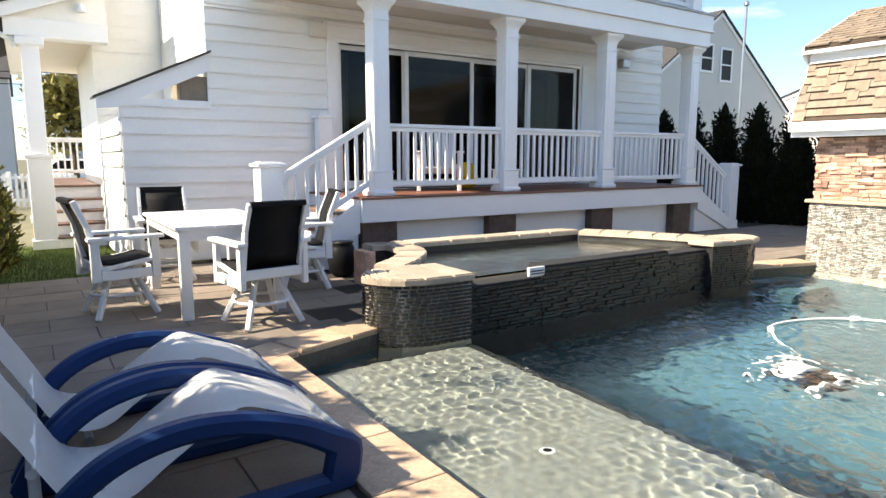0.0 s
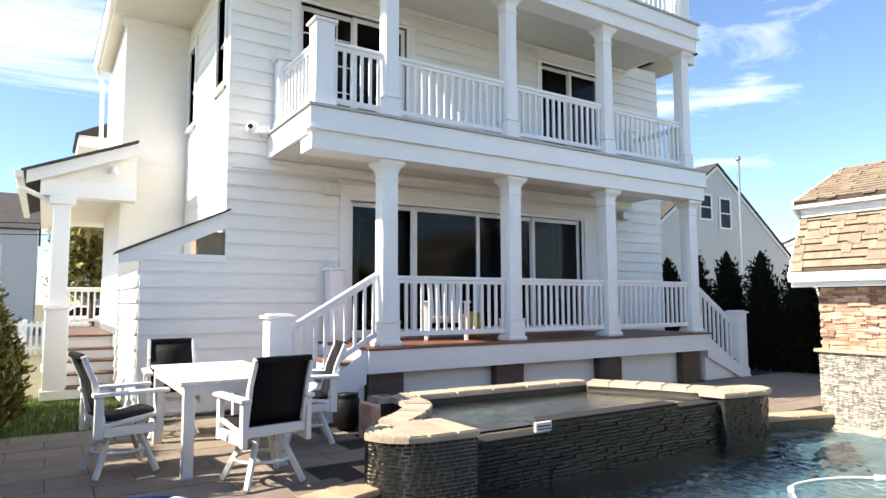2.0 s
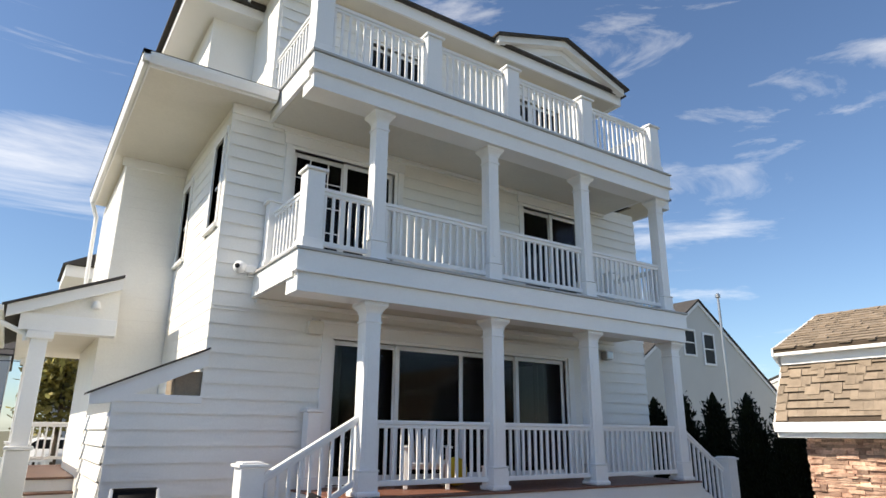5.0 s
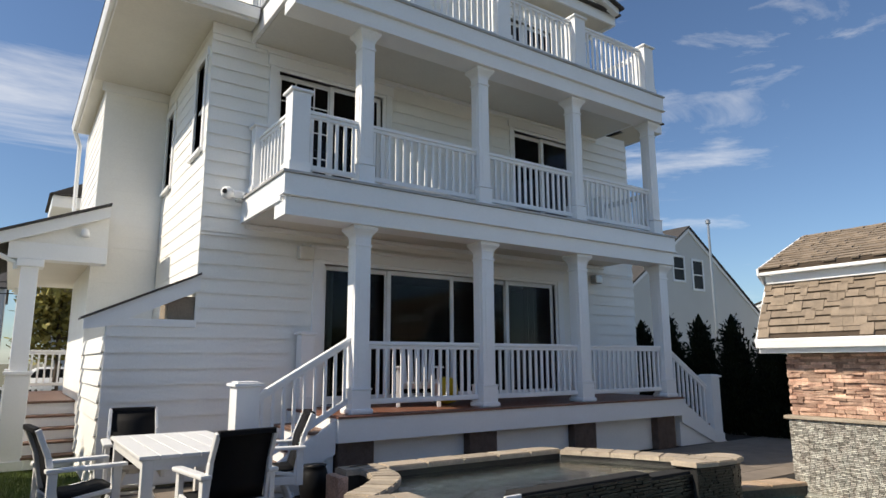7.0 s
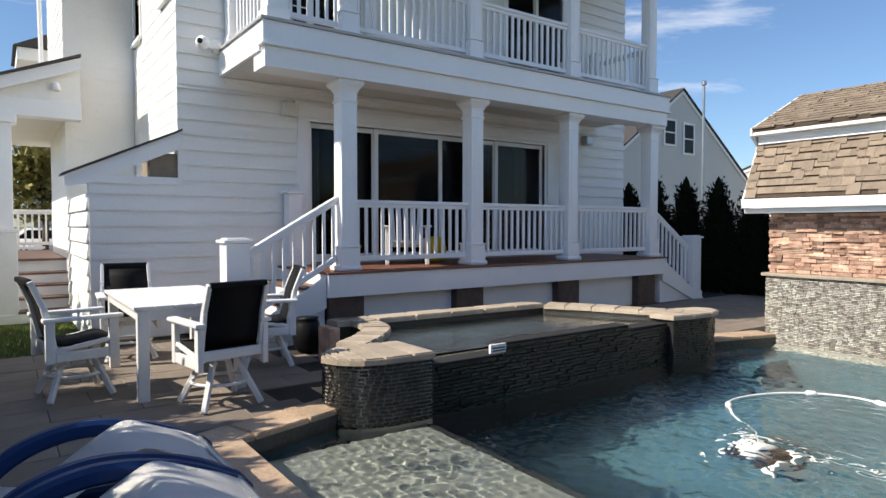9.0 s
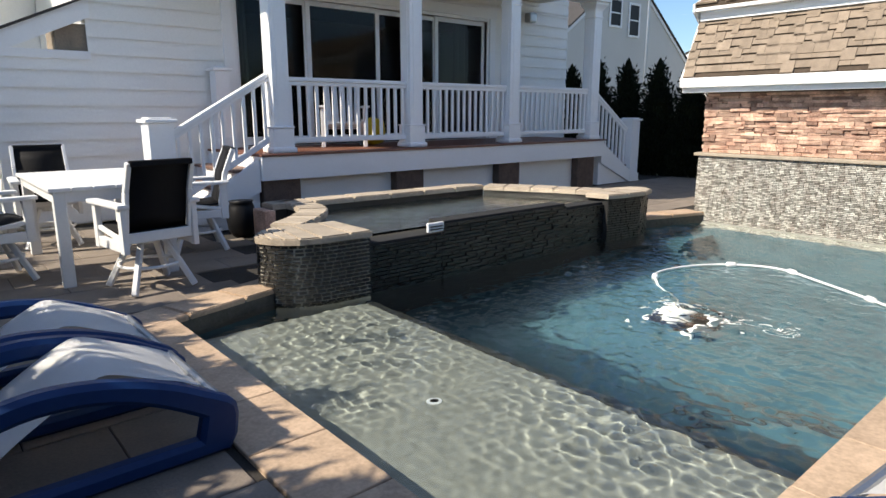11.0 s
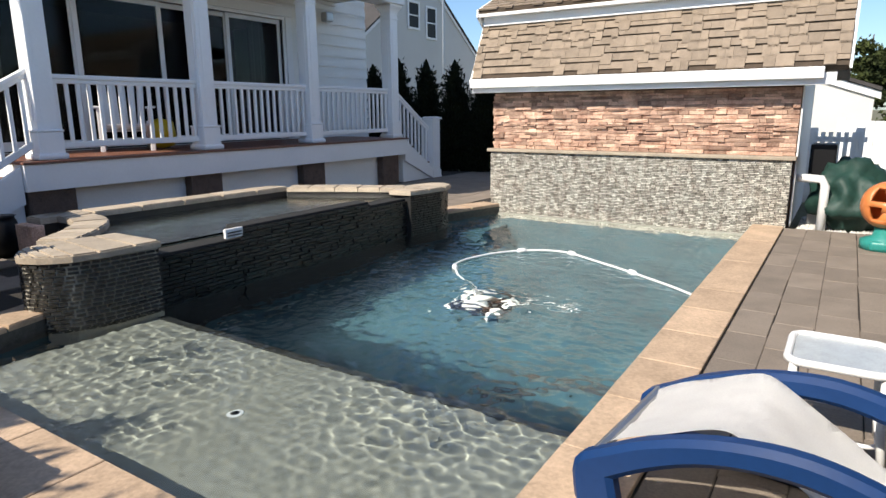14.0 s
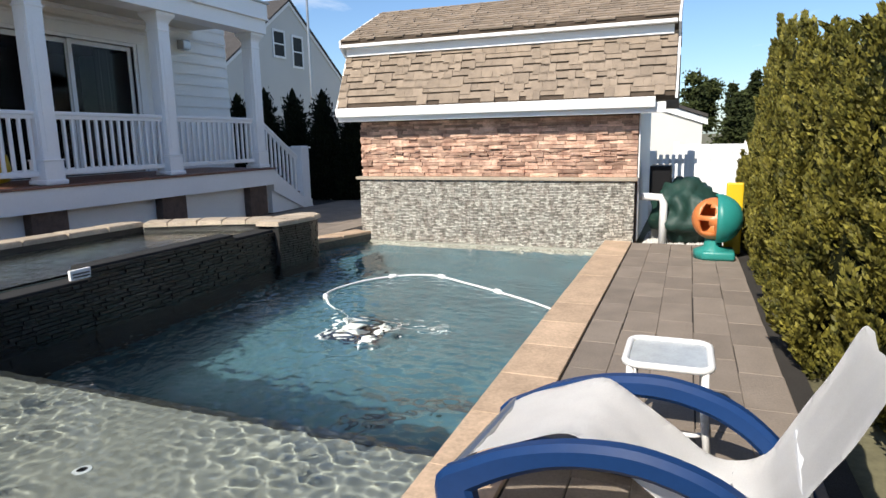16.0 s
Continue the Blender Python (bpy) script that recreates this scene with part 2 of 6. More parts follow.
def profile(pts, a0, a1, axis="x"):
    """A profile of (u, z) drawn out along an axis: u is y for axis x, x for axis y."""
    bm = bmesh.new()
    place = (lambda a, u, z: (a, u, z)) if axis == "x" else (lambda a, u, z: (u, a, z))
    one = [bm.verts.new(place(a0, u, z)) for u, z in pts]
    two = [bm.verts.new(place(a1, u, z)) for u, z in pts]
    bm.faces.new(one)
    bm.faces.new(two[::-1])
    for i in range(len(pts)):
        j = (i + 1) % len(pts)
        bm.faces.new((one[j], one[i], two[i], two[j]))
    bmesh.ops.recalc_face_normals(bm, faces=bm.faces[:])
    return bm


def tube(points, r, seg=10, close=False):
    """A round bar along points; r: one radius or one for each point."""
    bm = bmesh.new()
    pts = [Vector(p) for p in points]
    n = len(pts)
    rs = r if isinstance(r, (list, tuple)) else [r] * n
    rings = []
    side = None
    for i, p in enumerate(pts):
        a = pts[(i - 1) % n] if (i or close) else p
        c = pts[(i + 1) % n] if (i < n - 1 or close) else p
        way = (c - a).normalized()
        if side is None:
            side = way.cross(Vector((0, 0, 1)))
            if side.length < 0.01:
                side = way.cross(Vector((1, 0, 0)))
        side = (side - way * side.dot(way)).normalized()
        up = way.cross(side)
        rings.append([bm.verts.new(p + rs[i] * (math.cos(t) * side + math.sin(t) * up)) for t in [2 * math.pi * k / seg for k in range(seg)]])
    for i in range(n if close else n - 1):
        q, w = rings[i], rings[(i + 1) % n]
        for k in range(seg):
            bm.faces.new((q[k], q[(k + 1) % seg], w[(k + 1) % seg], w[k]))
    if not close:
        bm.faces.new(rings[0][::-1])
        bm.faces.new(rings[-1])
    bmesh.ops.recalc_face_normals(bm, faces=bm.faces[:])
    return bm


def bar(p, q, w, d):
    """A straight square bar from p to q, w wide across and d deep upright."""
    p, q = Vector(p), Vector(q)
    way = (q - p).normalized()
    side = way.cross(Vector((0, 0, 1)))
    side = side.normalized() if side.length > 0.01 else Vector((1, 0, 0))
    up = side.cross(way)
    bm = bmesh.new()
    v = [bm.verts.new(e + side * (w / 2 * sx) + up * (d / 2 * sz)) for e in (p, q) for sx, sz in ((-1, -1), (1, -1), (1, 1), (-1, 1))]
    for f in ((0, 1, 2, 3), (7, 6, 5, 4), (0, 4, 5, 1), (1, 5, 6, 2), (2, 6, 7, 3), (3, 7, 4, 0)):
        bm.faces.new([v[i] for i in f])
    bmesh.ops.recalc_face_normals(bm, faces=bm.faces[:])
    bmesh.ops.bevel(bm, geom=bm.edges[:], offset=min(w, d) * 0.15, segments=1, affect="EDGES")
    return bm


def lathe(rows, seg=24):
    """A turned form of (radius, z) rows."""
    bm = bmesh.new()
    rings = [[bm.verts.new((r * math.cos(2 * math.pi * k / seg), r * math.sin(2 * math.pi * k / seg), z)) for k in range(seg)] for r, z in rows]
    for a, b in zip(rings, rings[1:]):
        for k in range(seg):
            bm.faces.new((a[k], a[(k + 1) % seg], b[(k + 1) % seg], b[k]))
    bm.faces.new(rings[0][::-1])
    bm.faces.new(rings[-1])
    return bm


def strip(points, thick):
    """A bent sheet: rows of (left point, right point), thickened downwards."""
    bm = bmesh.new()
    top = [(bm.verts.new(a), bm.verts.new(b)) for a, b in points]
    down = Vector((0, 0, -thick))
    low = [(bm.verts.new(Vector(a) + down), bm.verts.new(Vector(b) + down)) for a, b in points]
    for i in range(len(points) - 1):
        bm.faces.new((top[i][0], top[i][1], top[i + 1][1], top[i + 1][0]))
        bm.faces.new((low[i][1], low[i][0], low[i + 1][0], low[i + 1][1]))
        for s in (0, 1):
            bm.faces.new((top[i][s], top[i + 1][s], low[i + 1][s], low[i][s]))
    for i in (0, -1):
        bm.faces.new((top[i][0], top[i][1], low[i][1], low[i][0]))
    bmesh.ops.recalc_face_normals(bm, faces=bm.faces[:])
    return bm


def merge(*bms):
    """Several bmeshes joined into one."""
    out = bmesh.new()
    for b in bms:
        me = bpy.data.meshes.new("joined")
        b.to_mesh(me)
        b.free()
        out.from_mesh(me)
        bpy.data.meshes.remove(me)
    return out


def piece(name, me, parent, m):
    ob = new(name, me)
    ob.parent = parent
    ob.matrix_basis = m
    return ob


def mesh_of(name, bm, material):
    me = bpy.data.meshes.new(name)
    bm.to_mesh(me)
    bm.free()
    me.materials.append(material)
    return me


def fixed(name, bm, material, label, category="", kind="structure", smooth=False):
    return tagged(part(name, bm, material, None, label, smooth), "", category, "", kind)


# ---- the house ----
DZ, YW = 0.88, 1.65                 # deck height, rear wall's face
B2, B3 = 3.87, 6.70                 # tops of the two balconies
COLX = (0.31, 2.41, 4.46, 6.64)     # columns of the porch
UPX = (0.34, 2.39, 4.49, 6.58)      # columns of the first balcony
XL, XR = -1.39, 7.76                # rear wall's ends
house = thing("house", 0, 0, 0, "white three-storey house with lap siding, porch and two balconies", "house")


def wall_with_holes(name, axis, plane, depth, a0, a1, z0, z1, holes, material=WHITE):
    """A thick wall along an axis, cut by openings (a0, a1, z0, z1)."""
    cuts = sorted({a0, a1, *[h[0] for h in holes], *[h[1] for h in holes]})
    rows = []
    for p, q in zip(cuts, cuts[1:]):
        zs, mid = z0, (p + q) / 2
        for h in sorted([h for h in holes if h[0] < mid < h[1]], key=lambda h: h[2]):
            if h[2] > zs:
                rows.append((p, q, zs, h[2]))
            zs = h[3]
        if zs < z1:
            rows.append((p, q, zs, z1))
    if axis == "x":
        return part(name, boxes(*[(p, q, plane, plane + depth, s, t) for p, q, s, t in rows]), material, house)
    return part(name, boxes(*[(plane, plane + depth, p, q, s, t) for p, q, s, t in rows]), material, house)


DOOR = (0.47, 5.38, DZ, 3.03)
UDOOR1, UDOOR2 = (-0.38, 1.45, B2 + 0.03, 6.0), (4.42, 6.0, B2 + 0.03, 6.05)
TDOORS = ((1.0, 2.2, B3 + 0.03, 8.75), (4.3, 5.9, B3 + 0.03, 8.75))
rear_wall = wall_with_holes("rear_wall", "x", YW, 0.2, XL, XR, 0, 6.5, [DOOR, UDOOR1, UDOOR2])
WIN1, WIN2 = (1.95, 2.45, 4.62, 6.05), (4.1, 4.62, 4.55, 5.95)
side_wall = wall_with_holes("side_wall", "y", XL, 0.2, YW + 0.2, 4.8, 0, 6.5, [WIN1, WIN2])
bay_wall = part("bay_wall", boxes((-2.44, XL + 0.2, 4.8, 5.0, 0, 6.5), (-2.44, -2.24, 5.0, 8.2, 0, 6.5), (-2.24, -1.7, 8.0, 8.2, 0, 6.5), (-1.9, -1.7, 8.2, 12.0, 0, 6.5)), WHITE, house)
part("far_wall", boxes((XR - 0.2, XR, YW + 0.2, 12.0, 0, 6.5), (-1.7, XR - 0.2, 11.8, 12.0, 0, 6.5)), WHITE, house)
top_wall = wall_with_holes("top_floor_wall", "x", 2.0, 0.2, -0.75, 7.0, B3, 9.3, list(TDOORS))
part("top_side_wall", boxes((-0.75, -0.55, 2.2, 9.0, B3, 9.3)), WHITE, house)
part("top_side_wall", boxes((6.8, 7.0, 2.2, 9.0, B3, 9.3)), WHITE, house)
part("top_bay", boxes((-1.55, -0.75, 3.3, 6.0, 6.6, 9.0)), WHITE, house)

# rooms behind the glass, their dimness put into near-black surfaces
part("floor_slab", boxes((XL + 0.2, XR - 0.2, YW + 0.2, 11.8, DZ - 0.2, DZ - 0.02), (XL + 0.2, XR - 0.2, YW + 0.2, 11.8, 3.35, 3.6), (XL + 0.2, XR - 0.2, YW + 0.2, 11.8, 6.3, 6.55)), ROOMSHADE, house)
part("room_wall", boxes((XL + 0.2, XR - 0.2, 5.6, 5.7, DZ, 3.35), (XL + 0.2, XR - 0.2, 5.6, 5.7, 3.6, 6.3), (-0.5, 6.8, 5.0, 5.1, B3, 9.2)), ROOMSHADE, house)


def sliding_door(hole, leaves, grid=0, trim=0.2, y=YW):
    """A sliding door in its opening: casing, frame, leaves with glass."""
    x0, x1, z0, z1 = hole
    d = part("sliding_door", rbox((x0 - 0.06, x0, y - 0.02, y + 0.14, z0, z1), (x1, x1 + 0.06, y - 0.02, y + 0.14, z0, z1), (x0 - 0.06, x1 + 0.06, y - 0.02, y + 0.14, z1, z1 + 0.06), b=0.008), TRIM, house)
    part("casing", rbox((x0 - trim, x0 - 0.055, y - 0.045, y + 0.01, z0, z1 + 0.055), (x1 + 0.055, x1 + trim, y - 0.045, y + 0.01, z0, z1 + 0.055), (x0 - trim - 0.03, x1 + trim + 0.03, y - 0.05, y + 0.01, z1 + 0.055, z1 + 0.23), (x0 - trim - 0.06, x1 + trim + 0.06, y - 0.075, y + 0.01, z1 + 0.23, z1 + 0.27), b=0.006), TRIM, d)
    for k, (p, q) in enumerate(leaves):
        yy = y + (0.05 if k % 2 else 0.09)
        w = 0.075
        part("leaf_frame", rbox((p, p + w, yy, yy + 0.04, z0 + 0.02, z1), (q - w, q, yy, yy + 0.04, z0 + 0.02, z1), (p + w, q - w, yy, yy + 0.04, z1 - w, z1), (p + w, q - w, yy, yy + 0.04, z0 + 0.02, z0 + 0.14), b=0.006), TRIM, d)
        pane = part("pane", boxes((p + w, q - w, yy + 0.015, yy + 0.021, z0 + 0.14, z1 - w)), GLASS, d)
        pane.visible_shadow = False
        if grid and k == 0:
            rows = [(p + (q - p) * i / 3 - 0.009, p + (q - p) * i / 3 + 0.009, yy + 0.005, yy + 0.014, z0 + 0.14, z1 - w) for i in (1, 2)]
            rows += [(p + w, q - w, yy + 0.003, yy + 0.012, z0 + (z1 - z0) * i / 5 - 0.009, z0 + (z1 - z0) * i / 5 + 0.009) for i in (1, 2, 3, 4)]
            part("glazing_bar", boxes(*rows), TRIM, d)
    return d


sliding_door(DOOR, [(0.47, 1.66), (1.61, 2.96), (2.91, 4.22), (4.16, 5.38)])
sliding_door(UDOOR1, [(-0.38, 0.56), (0.5, 1.45)], grid=1, trim=0.16)
sliding_door(UDOOR2, [(4.42, 5.24), (5.18, 6.0)], trim=0.14)
for h in TDOORS:
    m = (h[0] + h[1]) / 2
    sliding_door(h, [(h[0], m + 0.03), (m - 0.03, h[1])], trim=0.14, y=2.0)
# curtain and things inside
for x0 in (0.5, 5.0):
    c = bmesh.new()
    pts = [(x0 + 0.35 * i / 24, 2.15 + 0.03 * math.sin(i * 1.7)) for i in range(25)]
    rows = [((x, y, DZ + 0.05), (x, y, 3.0)) for x, y in pts]
    low = [c.verts.new(p) for p, q in rows]
    high = [c.verts.new(q) for p, q in rows]
    for i in range(24):
        c.faces.new((low[i], low[i + 1], high[i + 1], high[i]))
    bmesh.ops.solidify(c, geom=c.faces[:], thickness=0.006)
    tagged(part("curtain", c, CURTAIN), "pale gathered curtain hanging behind the glass door", "curtain", "curtains")


def side_window(hole, plane):
    y0, y1, z0, z1 = hole
    w = part("window", rbox((plane - 0.035, plane + 0.1, y0 - 0.1, y0, z0 - 0.06, z1 + 0.1), (plane - 0.035, plane + 0.1, y1, y1 + 0.1, z0 - 0.06, z1 + 0.1), (plane - 0.04, plane + 0.1, y0 - 0.14, y1 + 0.14, z1, z1 + 0.14), b=0.006), TRIM, house)
    part("window_sill", rbox((plane - 0.07, plane + 0.1, y0 - 0.12, y1 + 0.12, z0 - 0.06, z0), b=0.008), TRIM, w)
    part("sash", rbox((plane + 0.03, plane + 0.07, y0, y1, (z0 + z1) / 2 - 0.025, (z0 + z1) / 2 + 0.025), b=0.006), TRIM, w)
    for a, b in ((z0, (z0 + z1) / 2 - 0.025), ((z0 + z1) / 2 + 0.025, z1)):
        part("pane", boxes((plane + 0.045, plane + 0.051, y0, y1, a, b)), GLASS, w).visible_shadow = False


side_window(WIN1, XL)
side_window(WIN2, XL)

# corner boards and frieze
part("frieze", rbox((XL - 0.03, -0.75, YW - 0.035, YW - 0.001, 6.33, 6.5), b=0.006), TRIM, house)
part("frieze", rbox((-2.52, XL, 4.765, 4.799, 6.33, 6.5), b=0.006), TRIM, house)

# eave with soffit, fascia, gutter and roof on the left flank
part("soffit", boxes((-2.66, -0.86, 1.27, 4.79, 6.5, 6.53), (-2.66, -2.29, 4.8, 8.0, 6.5, 6.53)), SOFFIT, house)
part("fascia", rbox((-2.68, -0.88, 1.24, 1.268, 6.47, 6.66), (-2.69, -2.665, 1.27, 8.0, 6.47, 6.66), b=0.006), TRIM, house)
part("gutter", merge(profile([(1.15, 6.66), (1.15, 6.6), (1.18, 6.5), (1.238, 6.5), (1.238, 6.66)], -2.78, -0.88, "x"), profile([(-2.78, 6.66), (-2.78, 6.6), (-2.75, 6.5), (-2.692, 6.5), (-2.692, 6.66)], 1.15, 8.0, "y")), TRIM, house)
lean = bmesh.new()
rv = [lean.verts.new(p) for p in ((-2.79, 1.14, 6.665), (-0.87, 1.14, 6.665), (-0.87, 2.0, 6.9), (-0.75, 8.0, 7.25), (-2.79, 8.0, 6.665), (-0.8, 2.0, 6.9))]
lean.faces.new((rv[0], rv[1], rv[2], rv[5]))
lean.faces.new((rv[0], rv[5], rv[3], rv[4]))
bmesh.ops.solidify(lean, geom=lean.faces[:], thickness=-0.03)
part("roof", lean, ROOFDARK, house)
part("downpipe", tube([(-2.72, 7.9, 6.5), (-2.6, 7.95, 6.2), (-2.57, 7.95, 4.1)], 0.045, 8), TRIM, house)
# eave on the right flank
part("soffit", boxes((XR, 8.5, 1.25, 9.0, 6.72, 6.75), (6.9, XR, 1.25, YW, 6.72, 6.75)), SOFFIT, house)
part("fascia", rbox((6.9, 8.55, 1.2, 1.248, 6.7, 6.92), (8.502, 8.55, 1.25, 9.0, 6.7, 6.92), b=0.006), TRIM, house)
part("roof", boxes((6.9, 8.6, 1.15, 9.0, 6.925, 6.96)), ROOFDARK, house)

# top storey: eaves, pediment and roofs
part("top_eave", boxes((-1.05, 7.45, 1.55, 9.2, 9.28, 9.4)), SOFFIT, house)
part("top_fascia", rbox((-1.1, 7.5, 1.5, 1.548, 9.22, 9.46), (-1.1, -1.052, 1.55, 9.2, 9.22, 9.46), (7.452, 7.5, 1.55, 9.2, 9.22, 9.46), b=0.006), TRIM, house)
part("top_roof", profile([(1.4, 9.462), (9.4, 9.462), (9.4, 9.5), (5.4, 11.4), (1.4, 9.5)], -1.2, 7.6, "x"), ROOFDARK, house)
PX, PZ = 5.5, 10.12
pediment = part("pediment", profile([(3.72, 9.47), (7.28, 9.47), (PX, PZ - 0.12)], 1.45, 2.2, "y"), TRIM, house)
for s in (-1, 1):
    part("rake_board", profile([(PX, PZ), (PX + s * 1.9, 9.52), (PX + s * 1.9, 9.38), (PX, PZ - 0.15)], 1.3, 1.446, "y"), TRIM, pediment)
    part("pediment_roof", profile([(PX, PZ + 0.04), (PX + s * 1.98, 9.53), (PX + s * 1.98, 9.49), (PX, PZ + 0.003)], 1.2, 4.5, "y"), ROOFDARK, pediment)
part("recess", profile([(PX - 0.6, 9.6), (PX + 0.6, 9.6), (PX, 9.82)], 1.435, 1.449, "y"), SOFFIT, pediment)
part("top_bay_eave", rbox((-2.1, -0.75, 2.9, 6.4, 9.0, 9.2), b=0.01), TRIM, house)
part("top_bay_roof", profile([(-2.2, 9.203), (-0.7, 9.203), (-0.7, 9.9), (-2.2, 9.25)], 2.8, 6.5, "y"), ROOFDARK, house)


# balconies: floor, ceiling, banded fascia and grey edge
def balcony(z, x0, x1):
    f = part("balcony_floor", boxes((x0 + 0.06, x1 - 0.06, 0.0, YW - 0.002, z - 0.1, z)), GREYEDGE, house)
    part("ceiling", boxes((x0 + 0.06, x1 - 0.06, 0.02, YW - 0.002, z - 0.36, z - 0.33)), SOFFIT, f)
    part("upper_band", rbox((x0, x1, -0.12, 0.02, z - 0.29, z - 0.03), (x0, x0 + 0.055, 0.022, YW - 0.004, z - 0.36, z - 0.03), (x1 - 0.055, x1, 0.022, YW - 0.004, z - 0.36, z - 0.03), b=0.008), TRIM, f)
    part("moulding", rbox((x0 - 0.025, x1 + 0.025, -0.15, 0.01, z - 0.315, z - 0.292), b=0.008), TRIM, f)
    part("lower_beam", rbox((x0 + 0.03, x1 - 0.03, -0.09, 0.3, z - 0.555, z - 0.317), b=0.008), TRIM, f)
    part("drip_edge", rbox((x0 - 0.03, x1 + 0.03, -0.15, 0.02, z - 0.028, z + 0.006), (x0 - 0.03, x0 + 0.055, 0.022, YW - 0.004, z - 0.028, z + 0.006), b=0.006), GREYEDGE, f)
    part("crown", rbox((x0 + 0.06, x1 - 0.06, YW - 0.06, YW - 0.003, z - 0.43, z - 0.362), b=0.015), TRIM, f)
    return f


balcony(B2, -0.86, 6.87)
balcony(B3, -0.84, 6.80)
for x, y in ((1.78, 0.5), (3.38, 0.5), (5.1, 0.5)):
    dl = part("downlight", lathe([(0.05, -0.012), (0.075, -0.01), (0.075, 0.0)], 16), METAL, house)
    dl.location = (x, y, B3 - 0.361)


def column(x, z0, z1, w=0.225):
    """A square panelled column on a base, with a stepped capital."""
    h = z1 - z0
    c = w / 2
    col = part("column", merge(rbox((-c, c, -c, c, 0.1, h - 0.1), b=0.012), boxes((-c + 0.055, c - 0.055, -c - 0.006, -c + 0.004, 0.42, h - 0.46), (-c - 0.006, -c + 0.004, -c + 0.055, c - 0.055, 0.42, h - 0.46))), TRIM, house)
    col.location = (x, 0.14, z0)
    part("base", merge(rbox((-c - 0.025, c + 0.025, -c - 0.025, c + 0.025, 0, 0.3), b=0.012), rbox((-c - 0.035, c + 0.035, -c - 0.035, c + 0.035, 0.302, 0.325), b=0.01), rbox((-c - 0.05, c + 0.05, -c - 0.05, c + 0.05, 0.001, 0.07), b=0.025)), TRIM, col)
    rows = ((0.004, 0.0), (0.012, 0.03), (0.03, 0.06), (0.052, 0.085), (0.062, 0.1))
    flare = bmesh.new()
    rings = [[flare.verts.new((sx * (c + o), sy * (c + o), h - 0.15 + z)) for sx, sy in ((-1, -1), (1, -1), (1, 1), (-1, 1))] for o, z in rows]
    for lo_r, hi_r in zip(rings, rings[1:]):
        for k in range(4):
            flare.faces.new((lo_r[k], lo_r[(k + 1) % 4], hi_r[(k + 1) % 4], hi_r[k]))
    part("capital", merge(rbox((-c - 0.014, c + 0.014, -c - 0.014, c + 0.014, h - 0.27, h - 0.24), b=0.008), flare, rbox((-c - 0.07, c + 0.07, -c - 0.07, c + 0.07, h - 0.05, h), b=0.01)), TRIM, col)
    return col


for x, ux in zip(COLX, UPX):
    column(x, DZ, B2 - 0.555)
    column(ux, B2 + 0.006, B3 - 0.555, 0.2)


def newel(x, y, z0, z1, w=0.27):
    c = w / 2
    p = part("newel_post", merge(rbox((-c, c, -c, c, 0, z1 - z0 - 0.06), b=0.01), rbox((-c - 0.02, c + 0.02, -c - 0.02, c + 0.02, 0.001, 0.16), b=0.012)), TRIM, house)
    p.location = (x, y, z0)
    part("cap", merge(rbox((-c - 0.035, c + 0.035, -c - 0.035, c + 0.035, z1 - z0 - 0.058, z1 - z0 - 0.02), b=0.012), rbox((-c + 0.01, c - 0.01, -c + 0.01, c - 0.01, z1 - z0 - 0.019, z1 - z0), b=0.009)), TRIM, p)
    return p


def railing(p, q, zt=0.0, h=0.93, gap=0.125, zb=0.12):
    """A railing from p to q (places of its foot), with two rails and upright balusters."""
    p, q = Vector(p), Vector(q)
    up = Vector((0, 0, 1))
    r = part("railing", bar(p + up * (h - 0.03), q + up * (h - 0.03), 0.085, 0.05), TRIM, house)
    part("under_rail", bar(p + up * (h - 0.08), q + up * (h - 0.08), 0.05, 0.05), TRIM, r)
    part("bottom_rail", bar(p + up * (zb + 0.03), q + up * (zb + 0.03), 0.05, 0.07), TRIM, r)
    flat = Vector((q.x - p.x, q.y - p.y, 0))
    n = max(2, round(flat.length / gap))
    turn = math.atan2(flat.y, flat.x)
    rise = (q.z - p.z) / n * 0.3
    me = mesh_of("baluster", rbox((-0.019, 0.019, -0.019, 0.019, zb + 0.04, h - 0.08), b=0.004, seg=1), TRIM)
    for i in range(n):
        piece("baluster", me, r, Matrix.Translation(p.lerp(q, (i + 0.5) / n)) @ Matrix.Rotation(turn, 4, "Z"))
    return r


for i in range(3):
    railing((COLX[i] + 0.11, 0.14, DZ), (COLX[i + 1] - 0.11, 0.14, DZ))
    railing((UPX[i] + 0.1, 0.14, B2 + 0.006), (UPX[i + 1] - 0.1, 0.14, B2 + 0.006))
newel(-0.64, 0.1, B2 + 0.006, 5.03, 0.25)
newel(-0.68, 1.5, B2 + 0.006, 5.0, 0.2)
railing((-0.5, 0.13, B2 + 0.006), (0.24, 0.14, B2 + 0.006))
railing((-0.66, 0.24, B2 + 0.006), (-0.68, 1.4, B2 + 0.006))
newel(6.72, 1.5, B2 + 0.006, 5.0, 0.2)
railing((6.66, 0.3, B2 + 0.006), (6.72, 1.4, B2 + 0.006))
TOPX = (-0.68, 1.18, 2.8, 4.6, 6.55)
for i, x in enumerate(TOPX):
    newel(x, 0.1, B3 + 0.006, 7.78, 0.27)
    if i:
        railing((TOPX[i - 1] + 0.14, 0.1, B3 + 0.006), (x - 0.14, 0.1, B3 + 0.006), h=0.98)
railing((-0.68, 0.24, B3 + 0.006), (-0.68, 1.9, B3 + 0.006), h=0.98)
railing((6.55, 0.24, B3 + 0.006), (6.55, 1.9, B3 + 0.006), h=0.98)

